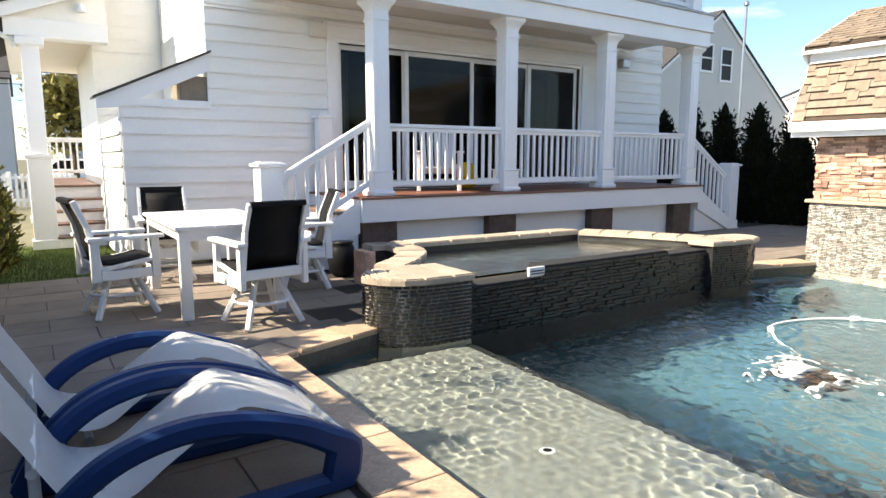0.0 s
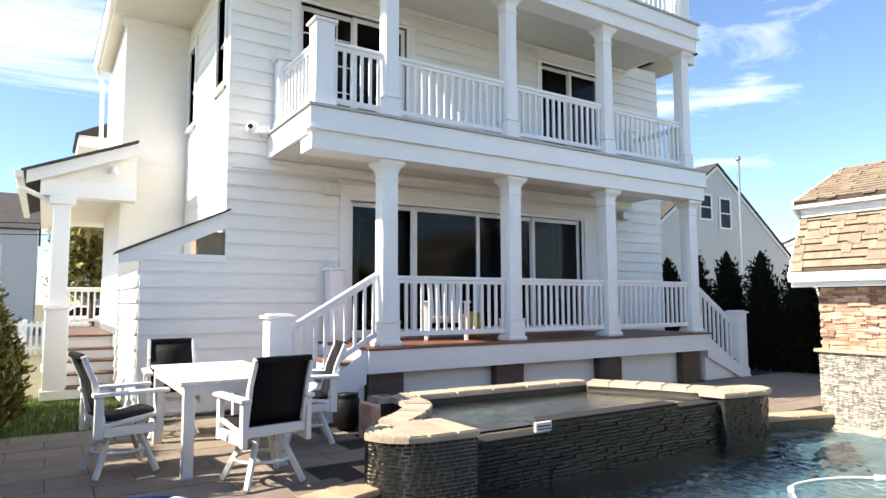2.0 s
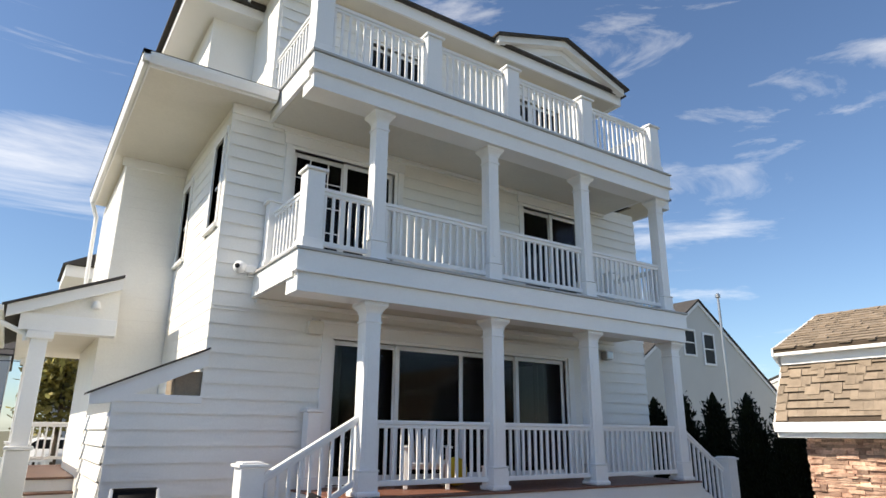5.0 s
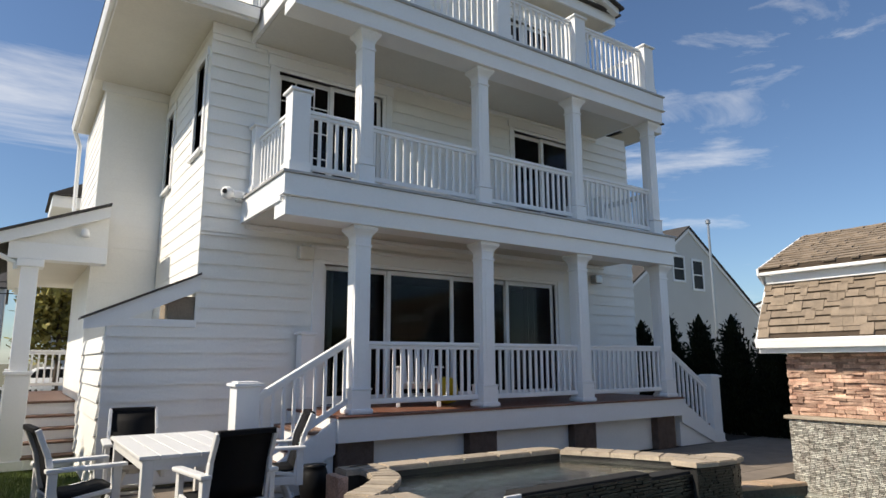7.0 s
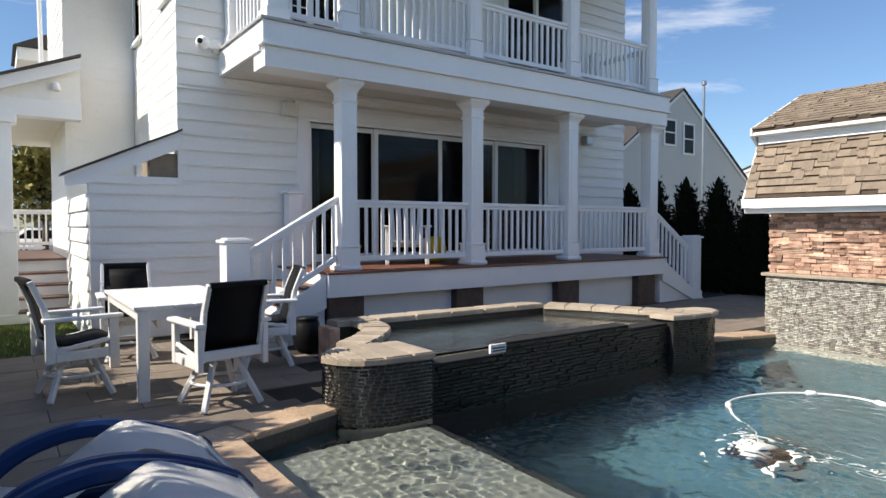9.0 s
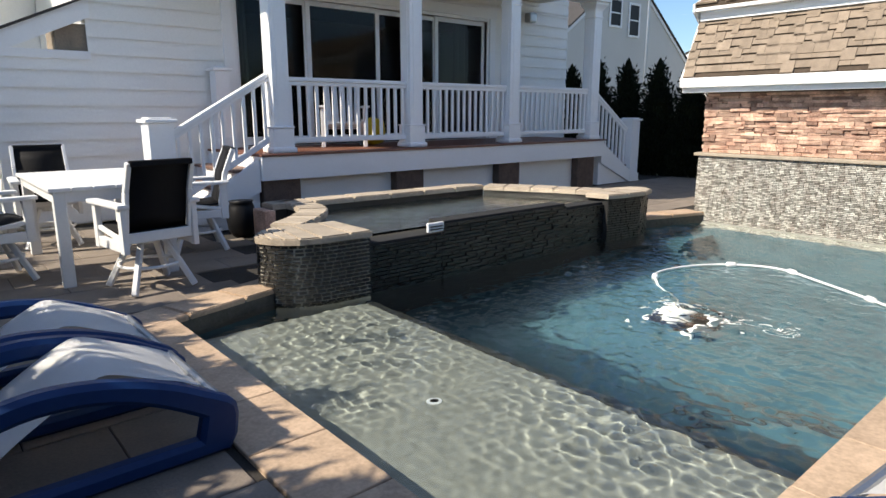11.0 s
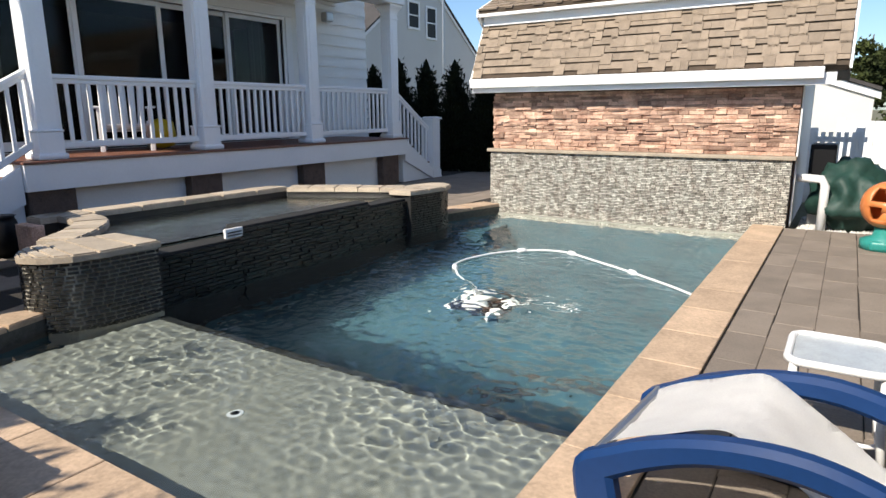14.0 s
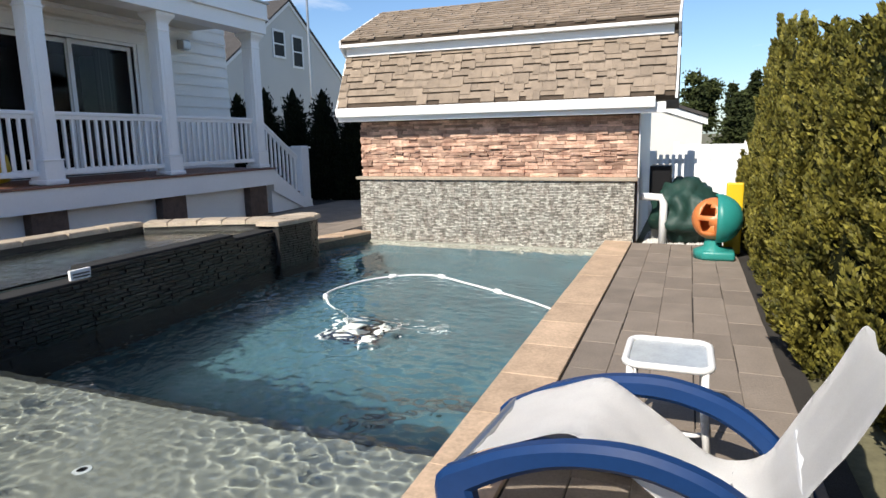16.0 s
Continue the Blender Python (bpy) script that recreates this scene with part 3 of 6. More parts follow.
# porch deck
deck = part("porch_deck", boxes((-0.03, 6.83, -0.05, YW - 0.002, DZ - 0.1, DZ - 0.03)), TREAD, house)
plank = mesh_of("deck_board", rbox((-0.06, 6.87, 0.0, 0.135, 0.0, 0.028), b=0.004, seg=1), DECK)
for i in range(13):
    piece("deck_board", plank, deck, pose(0, -0.11 + i * 0.136, DZ - 0.029))
part("deck_fascia", rbox((-0.045, 6.845, -0.085, -0.052, 0.56, DZ - 0.032), (-0.045, -0.032, -0.05, YW - 0.004, 0.56, DZ - 0.032), b=0.004), TRIM, house)
skirt = part("porch_skirt", boxes((-0.02, 6.82, 0.12, 0.16, 0, 0.62)), WHITE, house)
me = mesh_of("siding_board", profile([(0.118, 0), (0.1, 0), (0.112, 0.18), (0.118, 0.18)], -0.02, 6.82, "x"), WHITE)
for k in range(3):
    piece("siding_board", me, skirt, pose(0, 0, 0.02 + 0.18 * k))
for x in (-0.02, 1.98, 4.05, 6.12):
    part("stone_pier", rbox((x, x + 0.5, -0.04, 0.11, 0.0, 0.62), b=0.02), PIER, house)


# porch stairs at both ends
def stair(x0, s):
    st = part("stair", boxes(*[(min(x0 + s * 0.29 * k, x0 + s * 0.29 * (k + 1)), max(x0 + s * 0.29 * k, x0 + s * 0.29 * (k + 1)), 0.03, 1.3, 0.0, DZ - 0.176 * (k + 1) - 0.035) for k in range(4)]), TRIM, house)
    for k in range(4):
        a, b = x0 + s * 0.29 * k, x0 + s * (0.29 * (k + 1) + 0.03)
        z = DZ - 0.176 * (k + 1)
        part("tread", rbox((min(a, b), max(a, b), 0.0, 1.34, z - 0.034, z), b=0.008), TREAD, st)
    part("stringer", profile([(x0, DZ - 0.03), (x0, DZ - 0.45), (x0 + s * 1.0, 0.0), (x0 + s * 1.36, 0.0), (x0 + s * 1.2, 0.1), (x0 + s * 0.01, DZ - 0.06)], -0.03, 0.028, "y"), TRIM, st)
    return st


stair(-0.05, -1)
stair(6.85, 1)
newel(-1.14, 0.12, 0.0, 1.32)
newel(8.0, 0.12, 0.0, 1.27)
newel(0.12, 1.45, DZ, 1.98, 0.2)
railing((0.2, 0.15, DZ + 0.05), (-1.0, 0.13, 0.24), gap=0.13, zb=0.1)
railing((6.76, 0.15, DZ - 0.02), (7.87, 0.13, 0.14), gap=0.13, zb=0.1)

# lamps, speaker and camera on the wall
sp = part("wall_speaker", rbox((-0.12, 0.12, -0.14, 0, -0.1, 0.1), b=0.03), SOFFIT, house, "small cream outdoor speaker")
sp.location = (0.12, YW - 0.02, 3.16)
part("bracket", rbox((-0.03, 0.03, -0.03, 0.018, 0.1, 0.16), b=0.006), TRIM, sp)
sp = part("wall_speaker", rbox((-0.1, 0.1, -0.16, 0, -0.09, 0.09), b=0.03), METAL, house, "small grey outdoor speaker")
sp.location = (6.5, YW - 0.02, 3.2)
eye_ball = bmesh.new()
bmesh.ops.create_uvsphere(eye_ball, u_segments=20, v_segments=12, radius=0.09)
bmesh.ops.translate(eye_ball, verts=eye_ball.verts[:], vec=(-0.05, -0.15, 0.0))
cm = part("security_camera", eye_ball, TRIM, house, "white ball-shaped security camera", True)
part("mount", merge(rbox((0.02, 0.2, -0.15, -0.07, -0.06, 0.06), b=0.03), rbox((0.1, 0.2, -0.069, 0, -0.09, 0.09), b=0.02)), TRIM, cm)
cm.location = (-1.06, YW - 0.02, 3.9)
ln = part("lens", lathe([(0.035, 0), (0.035, 0.02), (0.02, 0.025)], 16), BLACK, cm)
ln.matrix_basis = pose(-0.1, -0.215, 0, 90, 0, -35)

# shower enclosure beside the wall
encl = part("enclosure_wall", boxes((-2.46, XL - 0.001, YW, YW + 0.12, 0, 2.0), (-2.46, -2.34, YW + 0.121, 4.3, 0, 1.86)), WHITE, house)
part("rail_board", rbox((-2.42, XL - 0.001, YW - 0.045, YW + 0.13, 2.0, 2.1), b=0.006), TRIM, house)
slope = part("sloped_beam", profile([(-1.36, 2.72), (-2.72, 2.08), (-2.72, 1.95), (-2.45, 1.99), (-1.36, 2.5)], YW - 0.05, YW - 0.001, "y"), TRIM, house)
part("shingle_edge", profile([(-1.36, 2.75), (-2.75, 2.1), (-2.75, 2.075), (-1.36, 2.722)], YW - 0.09, YW + 0.3, "y"), ROOFDARK, slope)
# beige box in the opening, its shadow painted as brown
part("beam_box", rbox((-1.74, -1.395, YW + 0.02, YW + 0.6, 2.1, 2.42), b=0.006), BEAMSHADE, house)

# side porch: steps, columns, roof
sporch = part("side_porch_floor", boxes((-3.3, -2.281, 5.16, 9.5, 0.0, 0.88)), TRIM, house)
part("tread", rbox((-3.34, -2.282, 5.1, 9.5, 0.882, 0.92), b=0.008), TREAD, sporch)
for k in range(5):
    y = 4.0 + 0.29 * k
    part("riser", boxes((-3.14, -2.282, y, 5.158, 0.176 * k + (0.002 if k else 0), 0.176 * (k + 1) - 0.034)) if k < 4 else boxes((-3.14, -2.282, y - 0.001, 5.157, 0.705, 0.842)), TRIM, sporch)
    if k < 4:
        part("tread", rbox((-3.16, -2.283, y - 0.03, y + 0.3, 0.176 * (k + 1) - 0.032, 0.176 * (k + 1)), b=0.008), TREAD, sporch)
for y in (4.15, 8.8):
    pc = part("porch_column", rbox((-0.115, 0.115, -0.115, 0.115, 1.416, 3.1), b=0.012), TRIM, house)
    part("pedestal", rbox((-0.155, 0.155, -0.155, 0.155, 0, 1.36), b=0.012), TRIM, pc)
    part("pedestal_cap", rbox((-0.185, 0.185, -0.185, 0.185, 1.361, 1.415), b=0.012), TRIM, pc)
    part("capital", rbox((-0.18, 0.18, -0.18, 0.18, 2.98, 3.099), b=0.02), TRIM, pc)
    part("plinth", rbox((-0.185, 0.185, -0.185, 0.185, 0.001, 0.14), b=0.012), TRIM, pc)
    pc.location = (-3.3, y, 0.0)
part("porch_beam", rbox((-3.6, -2.281, 4.0, 4.3, 3.1, 3.36), (-3.6, -3.2, 4.31, 9.2, 3.1, 3.36), b=0.008), TRIM, house)
part("porch_ceiling", boxes((-3.2, -2.29, 4.31, 9.2, 3.2, 3.24)), SOFFIT, house)
gab = part("porch_gable", profile([(-3.6, 3.362), (-2.285, 3.362), (-2.285, 3.93), (-2.42, 3.93)], 4.06, 4.2, "y"), WHITE, house)
part("porch_rake", profile([(-3.78, 3.44), (-2.29, 4.04), (-2.29, 3.86), (-3.78, 3.26)], 3.9, 3.99, "y"), TRIM, house)
part("porch_roof", profile([(-3.85, 3.45), (-2.285, 4.09), (-2.285, 4.05), (-3.85, 3.41)], 3.85, 9.3, "y"), ROOFDARK, house)
part("porch_gutter", merge(rbox((-3.93, -3.82, 3.85, 9.3, 3.33, 3.43), b=0.02), tube([(-3.88, 4.0, 3.33), (-3.86, 4.02, 3.2), (-3.5, 4.1, 3.05), (-3.48, 4.12, 2.95)], 0.04, 8)), TRIM, house)
railing((-3.2, 9.3, 0.92), (-2.3, 9.3, 0.92), h=0.9)
railing((-3.3, 4.4, 0.92), (-3.3, 8.6, 0.92), h=0.9)
lantern = part("wall_lantern", merge(rbox((-0.05, 0.05, -0.05, 0.05, 0, 0.2), b=0.01), rbox((-0.07, 0.07, -0.07, 0.07, 0.201, 0.23), b=0.012)), BLACK, house, "black wall lantern")
lantern.location = (-2.36, 6.0, 2.35)
gl = part("gable_lamp", lathe([(0.02, 0.12), (0.05, 0.1), (0.075, 0.0), (0.06, -0.01)], 14), TRIM, house, "small white bell-shaped lamp", True)
gl.location = (-2.62, 3.98, 3.52)
# projecting bay roof beyond
part("bay_eave", rbox((-2.95, -1.901, 9.4, 11.5, 5.1, 5.38), b=0.02), TRIM, house)
part("bay_roof", profile([(-3.02, 5.382), (-1.901, 5.382), (-1.901, 5.95)], 9.3, 11.6, "y"), ROOFDARK, house)


# lap siding boards
def siding(parent, axis, plane, a0, a1, z0, z1, holes=(), step=0.205, lap=1.0):
    cache = {}
    n = math.ceil((z1 - z0) / step)
    for k in range(n):
        s, t = z0 + k * step, min(z1, z0 + (k + 1) * step)
        cuts = [(a0, a1)]
        for h in holes:
            if h[2] < t - 0.03 and h[3] > s + 0.03:
                cuts = [c for p, q in cuts for c in ((p, min(q, h[0])), (max(p, h[1]), q)) if c[1] - c[0] > 0.03]
        for p, q in cuts:
            key = (round(q - p, 3), round(t - s, 3))
            if key not in cache:
                cache[key] = mesh_of("siding_board", profile([(0, 0.02 * lap), (-0.006 - 0.02 * lap, 0.02 * lap), (-0.006 - 0.022 * lap, 0), (-0.006 - 0.028 * lap, 0), (-0.006, t - s + 0.012), (0, t - s + 0.012)], 0, q - p, "x"), WHITE)
            m = pose(p, plane - 0.001, s) if axis == "x" else pose(plane - 0.001, q, s, 0, 0, -90)
            piece("siding_board", cache[key], parent, m)


wide = lambda h, d: (h[0] - d, h[1] + d, h[2], h[3] + 0.25)
siding(rear_wall, "x", YW, -2.46, XR, 0.02, 2.07, [wide(DOOR, 0.2)])
siding(rear_wall, "x", YW, XL - 0.02, XR, 2.07, 3.35, [wide(DOOR, 0.2)])
siding(rear_wall, "x", YW, XL - 0.02, XR, 3.35, 6.34, [wide(UDOOR1, 0.16), wide(UDOOR2, 0.14)])
siding(side_wall, "y", XL, YW + 0.01, 4.79, 0.02, 6.4, [(WIN1[0] - 0.12, WIN1[1] + 0.12, WIN1[2] - 0.06, WIN1[3] + 0.14), (WIN2[0] - 0.12, WIN2[1] + 0.12, WIN2[2] - 0.06, WIN2[3] + 0.14)], lap=0.3)
siding(bay_wall, "x", 4.8, -2.44, XL - 0.03, 0.02, 6.34, lap=0.5)
siding(bay_wall, "y", -2.44, 4.8, 8.2, 4.1, 6.4, lap=0.3)
siding(encl, "y", -2.46, YW + 0.01, 4.3, 0.02, 1.86)
siding(top_wall, "x", 2.0, -0.7, 6.95, B3 + 0.02, 9.25, [wide(h, 0.14) for h in TDOORS])


# ---- ground, pool and spa ----
WZ = -0.12                       # pool's water
POOL = [(-2.08, -2.98), (-1.0, -2.68), (3.9, -2.68), (5.12, -3.02), (5.12, -6.5), (-2.08, -6.5)]


def sheet(outer, holes, z):
    bm = bmesh.new()
    edges = []
    for loop in (outer, *holes):
        v = [bm.verts.new((x, y, z)) for x, y in loop]
        edges += [bm.edges.new((v[i - 1], v[i])) for i in range(len(v))]
    bmesh.ops.triangle_fill(bm, edges=edges, use_beauty=True)
    bmesh.ops.recalc_face_normals(bm, faces=bm.faces[:])
    if bm.faces[:] and sum(f.normal.z for f in bm.faces) < 0:
        bmesh.ops.reverse_faces(bm, faces=bm.faces[:])
    return bm


fixed("ground", sheet([(-900, -900), (900, -900), (900, 900), (-900, 900)], [POOL], -0.075), SOIL, "sandy soil with thin grass around the house", "ground")
patio = fixed("patio", sheet([(-4.4, -8.15), (5.1, -8.15), (5.12, -6.86), (5.12, -6.5), (-2.08, -6.5), (-2.08, -2.98), (-1.0, -2.68), (3.9, -2.68), (5.12, -3.02), (5.14, -2.8), (9.5, -2.8), (9.5, 1.6), (-2.2, 1.6), (-2.2, 1.2), (-4.4, 1.2)], [], -0.012), SAND, "dark sand bed of the patio", "patio")
# pool shell, with the deep water's blue put into its plaster
PB = -1.45
shell = bmesh.new()
lo = [shell.verts.new((x, y, PB)) for x, y in POOL]
hi = [shell.verts.new((x, y, -0.02)) for x, y in POOL]
shell.faces.new(lo)
for i in range(len(POOL)):
    j = (i + 1) % len(POOL)
    shell.faces.new((lo[i], lo[j], hi[j], hi[i]))
fixed("pool_basin", shell, BASIN, "swimming pool basin with deep water's blue put into its plaster", "pool")
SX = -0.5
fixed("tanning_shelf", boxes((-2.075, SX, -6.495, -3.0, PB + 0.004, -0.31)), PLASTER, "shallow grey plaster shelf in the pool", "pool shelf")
fixed("pool_trim", rbox((SX - 0.05, SX + 0.012, -6.49, -3.0, -0.325, -0.29), b=0.004), BANDTILE, "dark tile line along the shelf's edge", "tile line")
arc = lambda r, n=12: [(SX + 0.014 + r * math.cos(math.pi / 2 * k / n), -6.49 + r * math.sin(math.pi / 2 * k / n)) for k in range(n + 1)]
for r, z in ((0.85, -0.62), (1.25, -0.95)):
    fixed("step_trim", tube([(x, y, z + 0.012) for x, y in arc(r)], 0.02, 6), BANDTILE, "dark tile line on the curved pool step", "tile line")
# the steps share the basin's painted water tint
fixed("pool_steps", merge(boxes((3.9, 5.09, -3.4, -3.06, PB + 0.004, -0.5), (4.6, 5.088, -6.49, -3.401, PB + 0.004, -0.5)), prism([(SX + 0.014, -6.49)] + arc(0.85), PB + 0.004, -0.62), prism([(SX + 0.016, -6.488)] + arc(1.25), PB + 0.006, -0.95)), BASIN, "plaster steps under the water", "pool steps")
# waterline tiles along the shell
bm = bmesh.new()
for i in range(len(POOL)):
    (x0, y0), (x1, y1) = POOL[i], POOL[(i + 1) % len(POOL)]
    d = Vector((x1 - x0, y1 - y0)).normalized()
    nx, ny = d.y * 0.006, -d.x * 0.006
    v = [bm.verts.new(p) for p in ((x0 + nx, y0 + ny, -0.24), (x1 + nx, y1 + ny, -0.24), (x1 + nx, y1 + ny, -0.03), (x0 + nx, y0 + ny, -0.03))]
    bm.faces.new(v)
fixed("waterline_tile", bm, BANDTILE, "dark waterline tile band", "tile band")
NX, NY = 620, 330
wrng = random.Random(8)
gx, gy = np.meshgrid(np.linspace(-2.08, 5.12, NX + 1), np.linspace(-6.5, -2.66, NY + 1), indexing="ij")
lim = -2.98 + 0.3 * np.clip((gx + 2.08) / 1.08, 0, 1)
gy = np.where((gx < -1.0) & (gy > lim), lim, gy)
warp = np.sin(gx * 1.7 + 0.6 * np.sin(gy * 2.1)) * 0.9 + np.sin(gy * 1.3 - gx * 0.8 + 1.0) * 0.8
calm = 0.62 + 0.38 * np.sin(gx * 1.9 + 1.2 * np.sin(gy * 1.4 + 0.5)) * np.sin(gy * 1.6 + gx * 0.7 + 2.0)
# breeze on the deep water and stirred patches over the shelf
stir = np.zeros_like(gx)
for px, py, pr in ((-1.2, -3.7, 0.75), (-0.55, -5.7, 0.95), (-1.75, -4.4, 0.3)):
    stir = np.maximum(stir, np.exp(-((gx - px) ** 2 + (gy - py) ** 2) / pr ** 2))
deep = np.clip((gx + 0.6) / 0.5, 0, 1)
stir = np.maximum(stir * np.clip((0.1 - gx) / 0.6, 0, 1), 0.1 * calm) + deep * (0.45 + 0.65 * calm) * (1 - 0.75 * np.exp(-((gx - 0.91) ** 2 + (gy + 5.04) ** 2) / 0.22))
hz = np.zeros_like(gx)
for lo_f, hi_f, slope, count, rough in ((6, 16, 0.009, 8, False), (16, 34, 0.018, 12, False), (34, 60, 0.034, 12, True), (60, 105, 0.03, 16, True)):
    for _ in range(count):
        a, f, p = wrng.uniform(0, 6.28), wrng.uniform(lo_f, hi_f), wrng.uniform(0, 6.28)
        hz += slope / f * np.sin(f * (gx * math.cos(a) + gy * math.sin(a)) + p + warp * 2) * (stir if rough else (0.35 + 0.65 * calm) * (0.18 + 0.82 * deep))
# rings round the jets in the shelf
for px, py in ((-1.35, -3.75), (-1.27, -4.2), (-0.75, -5.9), (-1.1, -5.5), (1.9, -4.7)):
    d = np.hypot(gx - px, gy - py)
    hz += 0.05 / 55 * np.sin(55 * d) * np.exp(-(d / 0.32) ** 2)
def water_sheet(name, i0, i1, label):
    sheet_bm = bmesh.new()
    wv = [[sheet_bm.verts.new((float(gx[i, j]), float(gy[i, j]), WZ + float(hz[i, j]))) for j in range(NY + 1)] for i in range(i0, i1 + 1)]
    for p, q in zip(wv, wv[1:]):
        for j in range(NY):
            sheet_bm.faces.new((p[j], q[j], q[j + 1], p[j + 1]))
    return fixed(name, sheet_bm, WATER, label, "water", smooth=True)


IS = round((SX - 0.02 + 2.08) / 7.2 * NX)
shelf_water = water_sheet("shelf_water", 0, IS, "clear shallow water with rings over the grey shelf")
deep_water = water_sheet("pool_water", IS, NX, "clear blue-green pool water with small ripples")
deep_water.visible_shadow = False
sun.data.cycles.is_caustics_light = True
shelf_water.cycles.is_caustics_caster = True
bpy.data.objects["tanning_shelf"].cycles.is_caustics_receiver = True
dr = thing("pool_drain", -1.25, -4.75, -0.31, "small round white drain fitting on the shelf", "drain")
part("ring", lathe([(0.045, 0), (0.045, 0.008), (0.026, 0.014)], 20), TRIM, dr)
part("hole", lathe([(0.001, 0.017), (0.026, 0.015), (0.026, 0.01)], 12), BLACK, dr)

for ob in (*dr.children, bpy.data.objects["pool_trim"]):
    ob.cycles.is_caustics_receiver = True

# raised spa
ST = 0.42
spa = thing("spa", 1.3, -1.8, -0.05, "raised spa with pale stone coping and dark tiled walls", "spa")
spa_at = Matrix.Translation((-1.3, 1.8, 0.05))


def spart(name, bm, material, label="", parent=None, smooth=False):
    if parent is None:
        bm.transform(spa_at)
    return part(name, bm, material, parent or spa, label, smooth)


def band(points, w0, w1):
    """Left and right edges of a band along a line of the plan."""
    out = []
    for i, p in enumerate(points):
        a, b = Vector(points[max(0, i - 1)]), Vector(points[min(len(points) - 1, i + 1)])
        d = (b - a).normalized()
        nrm = Vector((-d.y, d.x))
        out.append((Vector(p) + nrm * w0, Vector(p) + nrm * w1))
    return out


def smooth_line(points, n):
    """A rounded line through points."""
    out = []
    pts = [Vector(p) for p in points]
    for i in range(len(pts) - 1):
        p0, p1, p2, p3 = pts[max(0, i - 1)], pts[i], pts[i + 1], pts[min(len(pts) - 1, i + 2)]
        for k in range(n):
            t = k / n
            out.append(0.5 * (2 * p1 + (p2 - p0) * t + (2 * p0 - 5 * p1 + 4 * p2 - p3) * t * t + (3 * p1 - p0 - 3 * p2 + p3) * t ** 3))
    return out + [pts[-1]]


LEFTC = smooth_line([(-0.18, -0.84), (-0.12, -1.2), (-0.22, -1.6), (-0.5, -1.95), (-0.85, -2.25)], 3)
BACKC = [Vector((-0.42 + 3.0 * i / 6, -0.95 - 0.12 * i / 6)) for i in range(7)]
RIGHTC = smooth_line([(2.62, -1.2), (2.95, -1.75), (3.2, -2.3), (3.42, -2.75)], 2)
for line, w in ((LEFTC, 0.15), (BACKC, 0.15), (RIGHTC, 0.17)):
    e = band(line, -w + 0.03, w - 0.03)
    spart("spa_wall", prism([tuple(a) for a, b in e] + [tuple(b) for a, b in e[::-1]], -0.05, ST - 0.055), PALESTACK)
    e = band(line, -w, w)
    for i in range(len(e) - 1):
        p = [e[i][0], e[i + 1][0], e[i + 1][1], e[i][1]]
        c = sum(p, Vector((0, 0))) / 4
        spart("coping_stone", prism([tuple(c + (q - c) * 0.975) for q in p], ST - 0.055, ST + 0.002 * (i % 3), 0.012), SPACOP)
spart("brick_end", rbox((-0.52, -0.4, -1.12, -0.82, -0.04, ST - 0.057), b=0.01), LEDGE, "pink stone end of the spa wall")
# front pier, dams
PIERP = [(-0.46, -2.95), (-0.85, -2.93), (-1.08, -2.86), (-1.22, -2.74), (-1.27, -2.6), (-1.22, -2.46), (-1.08, -2.37), (-0.75, -2.36), (-0.46, -2.42)]
spart("front_pier", prism([(x * 0.995 - 0.003, y - 0.012) for x, y in PIERP], -0.5, ST - 0.055), GROUT)
for i in range(7):
    u0, u1 = i / 7, (i + 1) / 7 - 0.012
    edge_f, edge_b = smooth_line([(-1.3, -2.62), (-1.22, -2.8), (-0.98, -2.96), (-0.44, -2.98)], 7), smooth_line([(-1.28, -2.56), (-1.15, -2.38), (-0.9, -2.32), (-0.44, -2.38)], 7)
    f = lambda e, u: e[min(21, round(u * 21))]
    spart("coping_stone", prism([tuple(f(edge_f, u0)), tuple(f(edge_f, u1)), tuple(f(edge_b, u1)), tuple(f(edge_b, u0))], ST - 0.055, ST, 0.012), SPACOP)
DAMS = ((-0.46, 0.4, -2.875, 0.285), (0.4, 2.2, -2.88, 0.385), (2.2, 2.98, -2.82, 0.325))
for x0, x1, y, z in DAMS:
    spart("spill_wall", rbox((x0 + 0.001, x1 - 0.001, y, y + 0.2, -1.0, z), b=0.012), DARKGROUT)
spart("end_pier", prism([(2.98, -2.9), (3.55, -2.98), (3.8, -2.92), (3.92, -2.78), (3.85, -2.6), (3.5, -2.45), (2.98, -2.6)], -0.8, ST - 0.055), DARKGROUT)
ENDC = [((2.96, -2.92), (3.28, -2.99), (3.2, -2.55), (2.92, -2.62)), ((3.285, -2.99), (3.6, -3.01), (3.55, -2.5), (3.205, -2.55)), ((3.605, -3.01), (3.86, -2.94), (3.98, -2.76), (3.9, -2.58), (3.555, -2.5))]
for p in ENDC:
    spart("coping_stone", prism(list(p), ST - 0.055, ST, 0.012), SPACOP)
spart("spa_floor", prism([(-0.9, -2.62), (2.95, -2.62), (2.7, -1.15), (-0.1, -1.0)], -0.3, -0.05), SPAIN)
spart("spa_bench", boxes((-0.2, 2.5, -1.35, -1.05, -0.05, 0.12)), SPAIN)
wtr = spart("spa_water", prism([(-0.62, -2.36), (-0.46, -2.62), (2.9, -2.62), (3.1, -2.42), (2.62, -1.3), (2.5, -1.15), (-0.08, -0.98), (-0.05, -1.3), (-0.3, -1.8)], 0.285, 0.305), SPAWATER)
wtr.visible_shadow = False
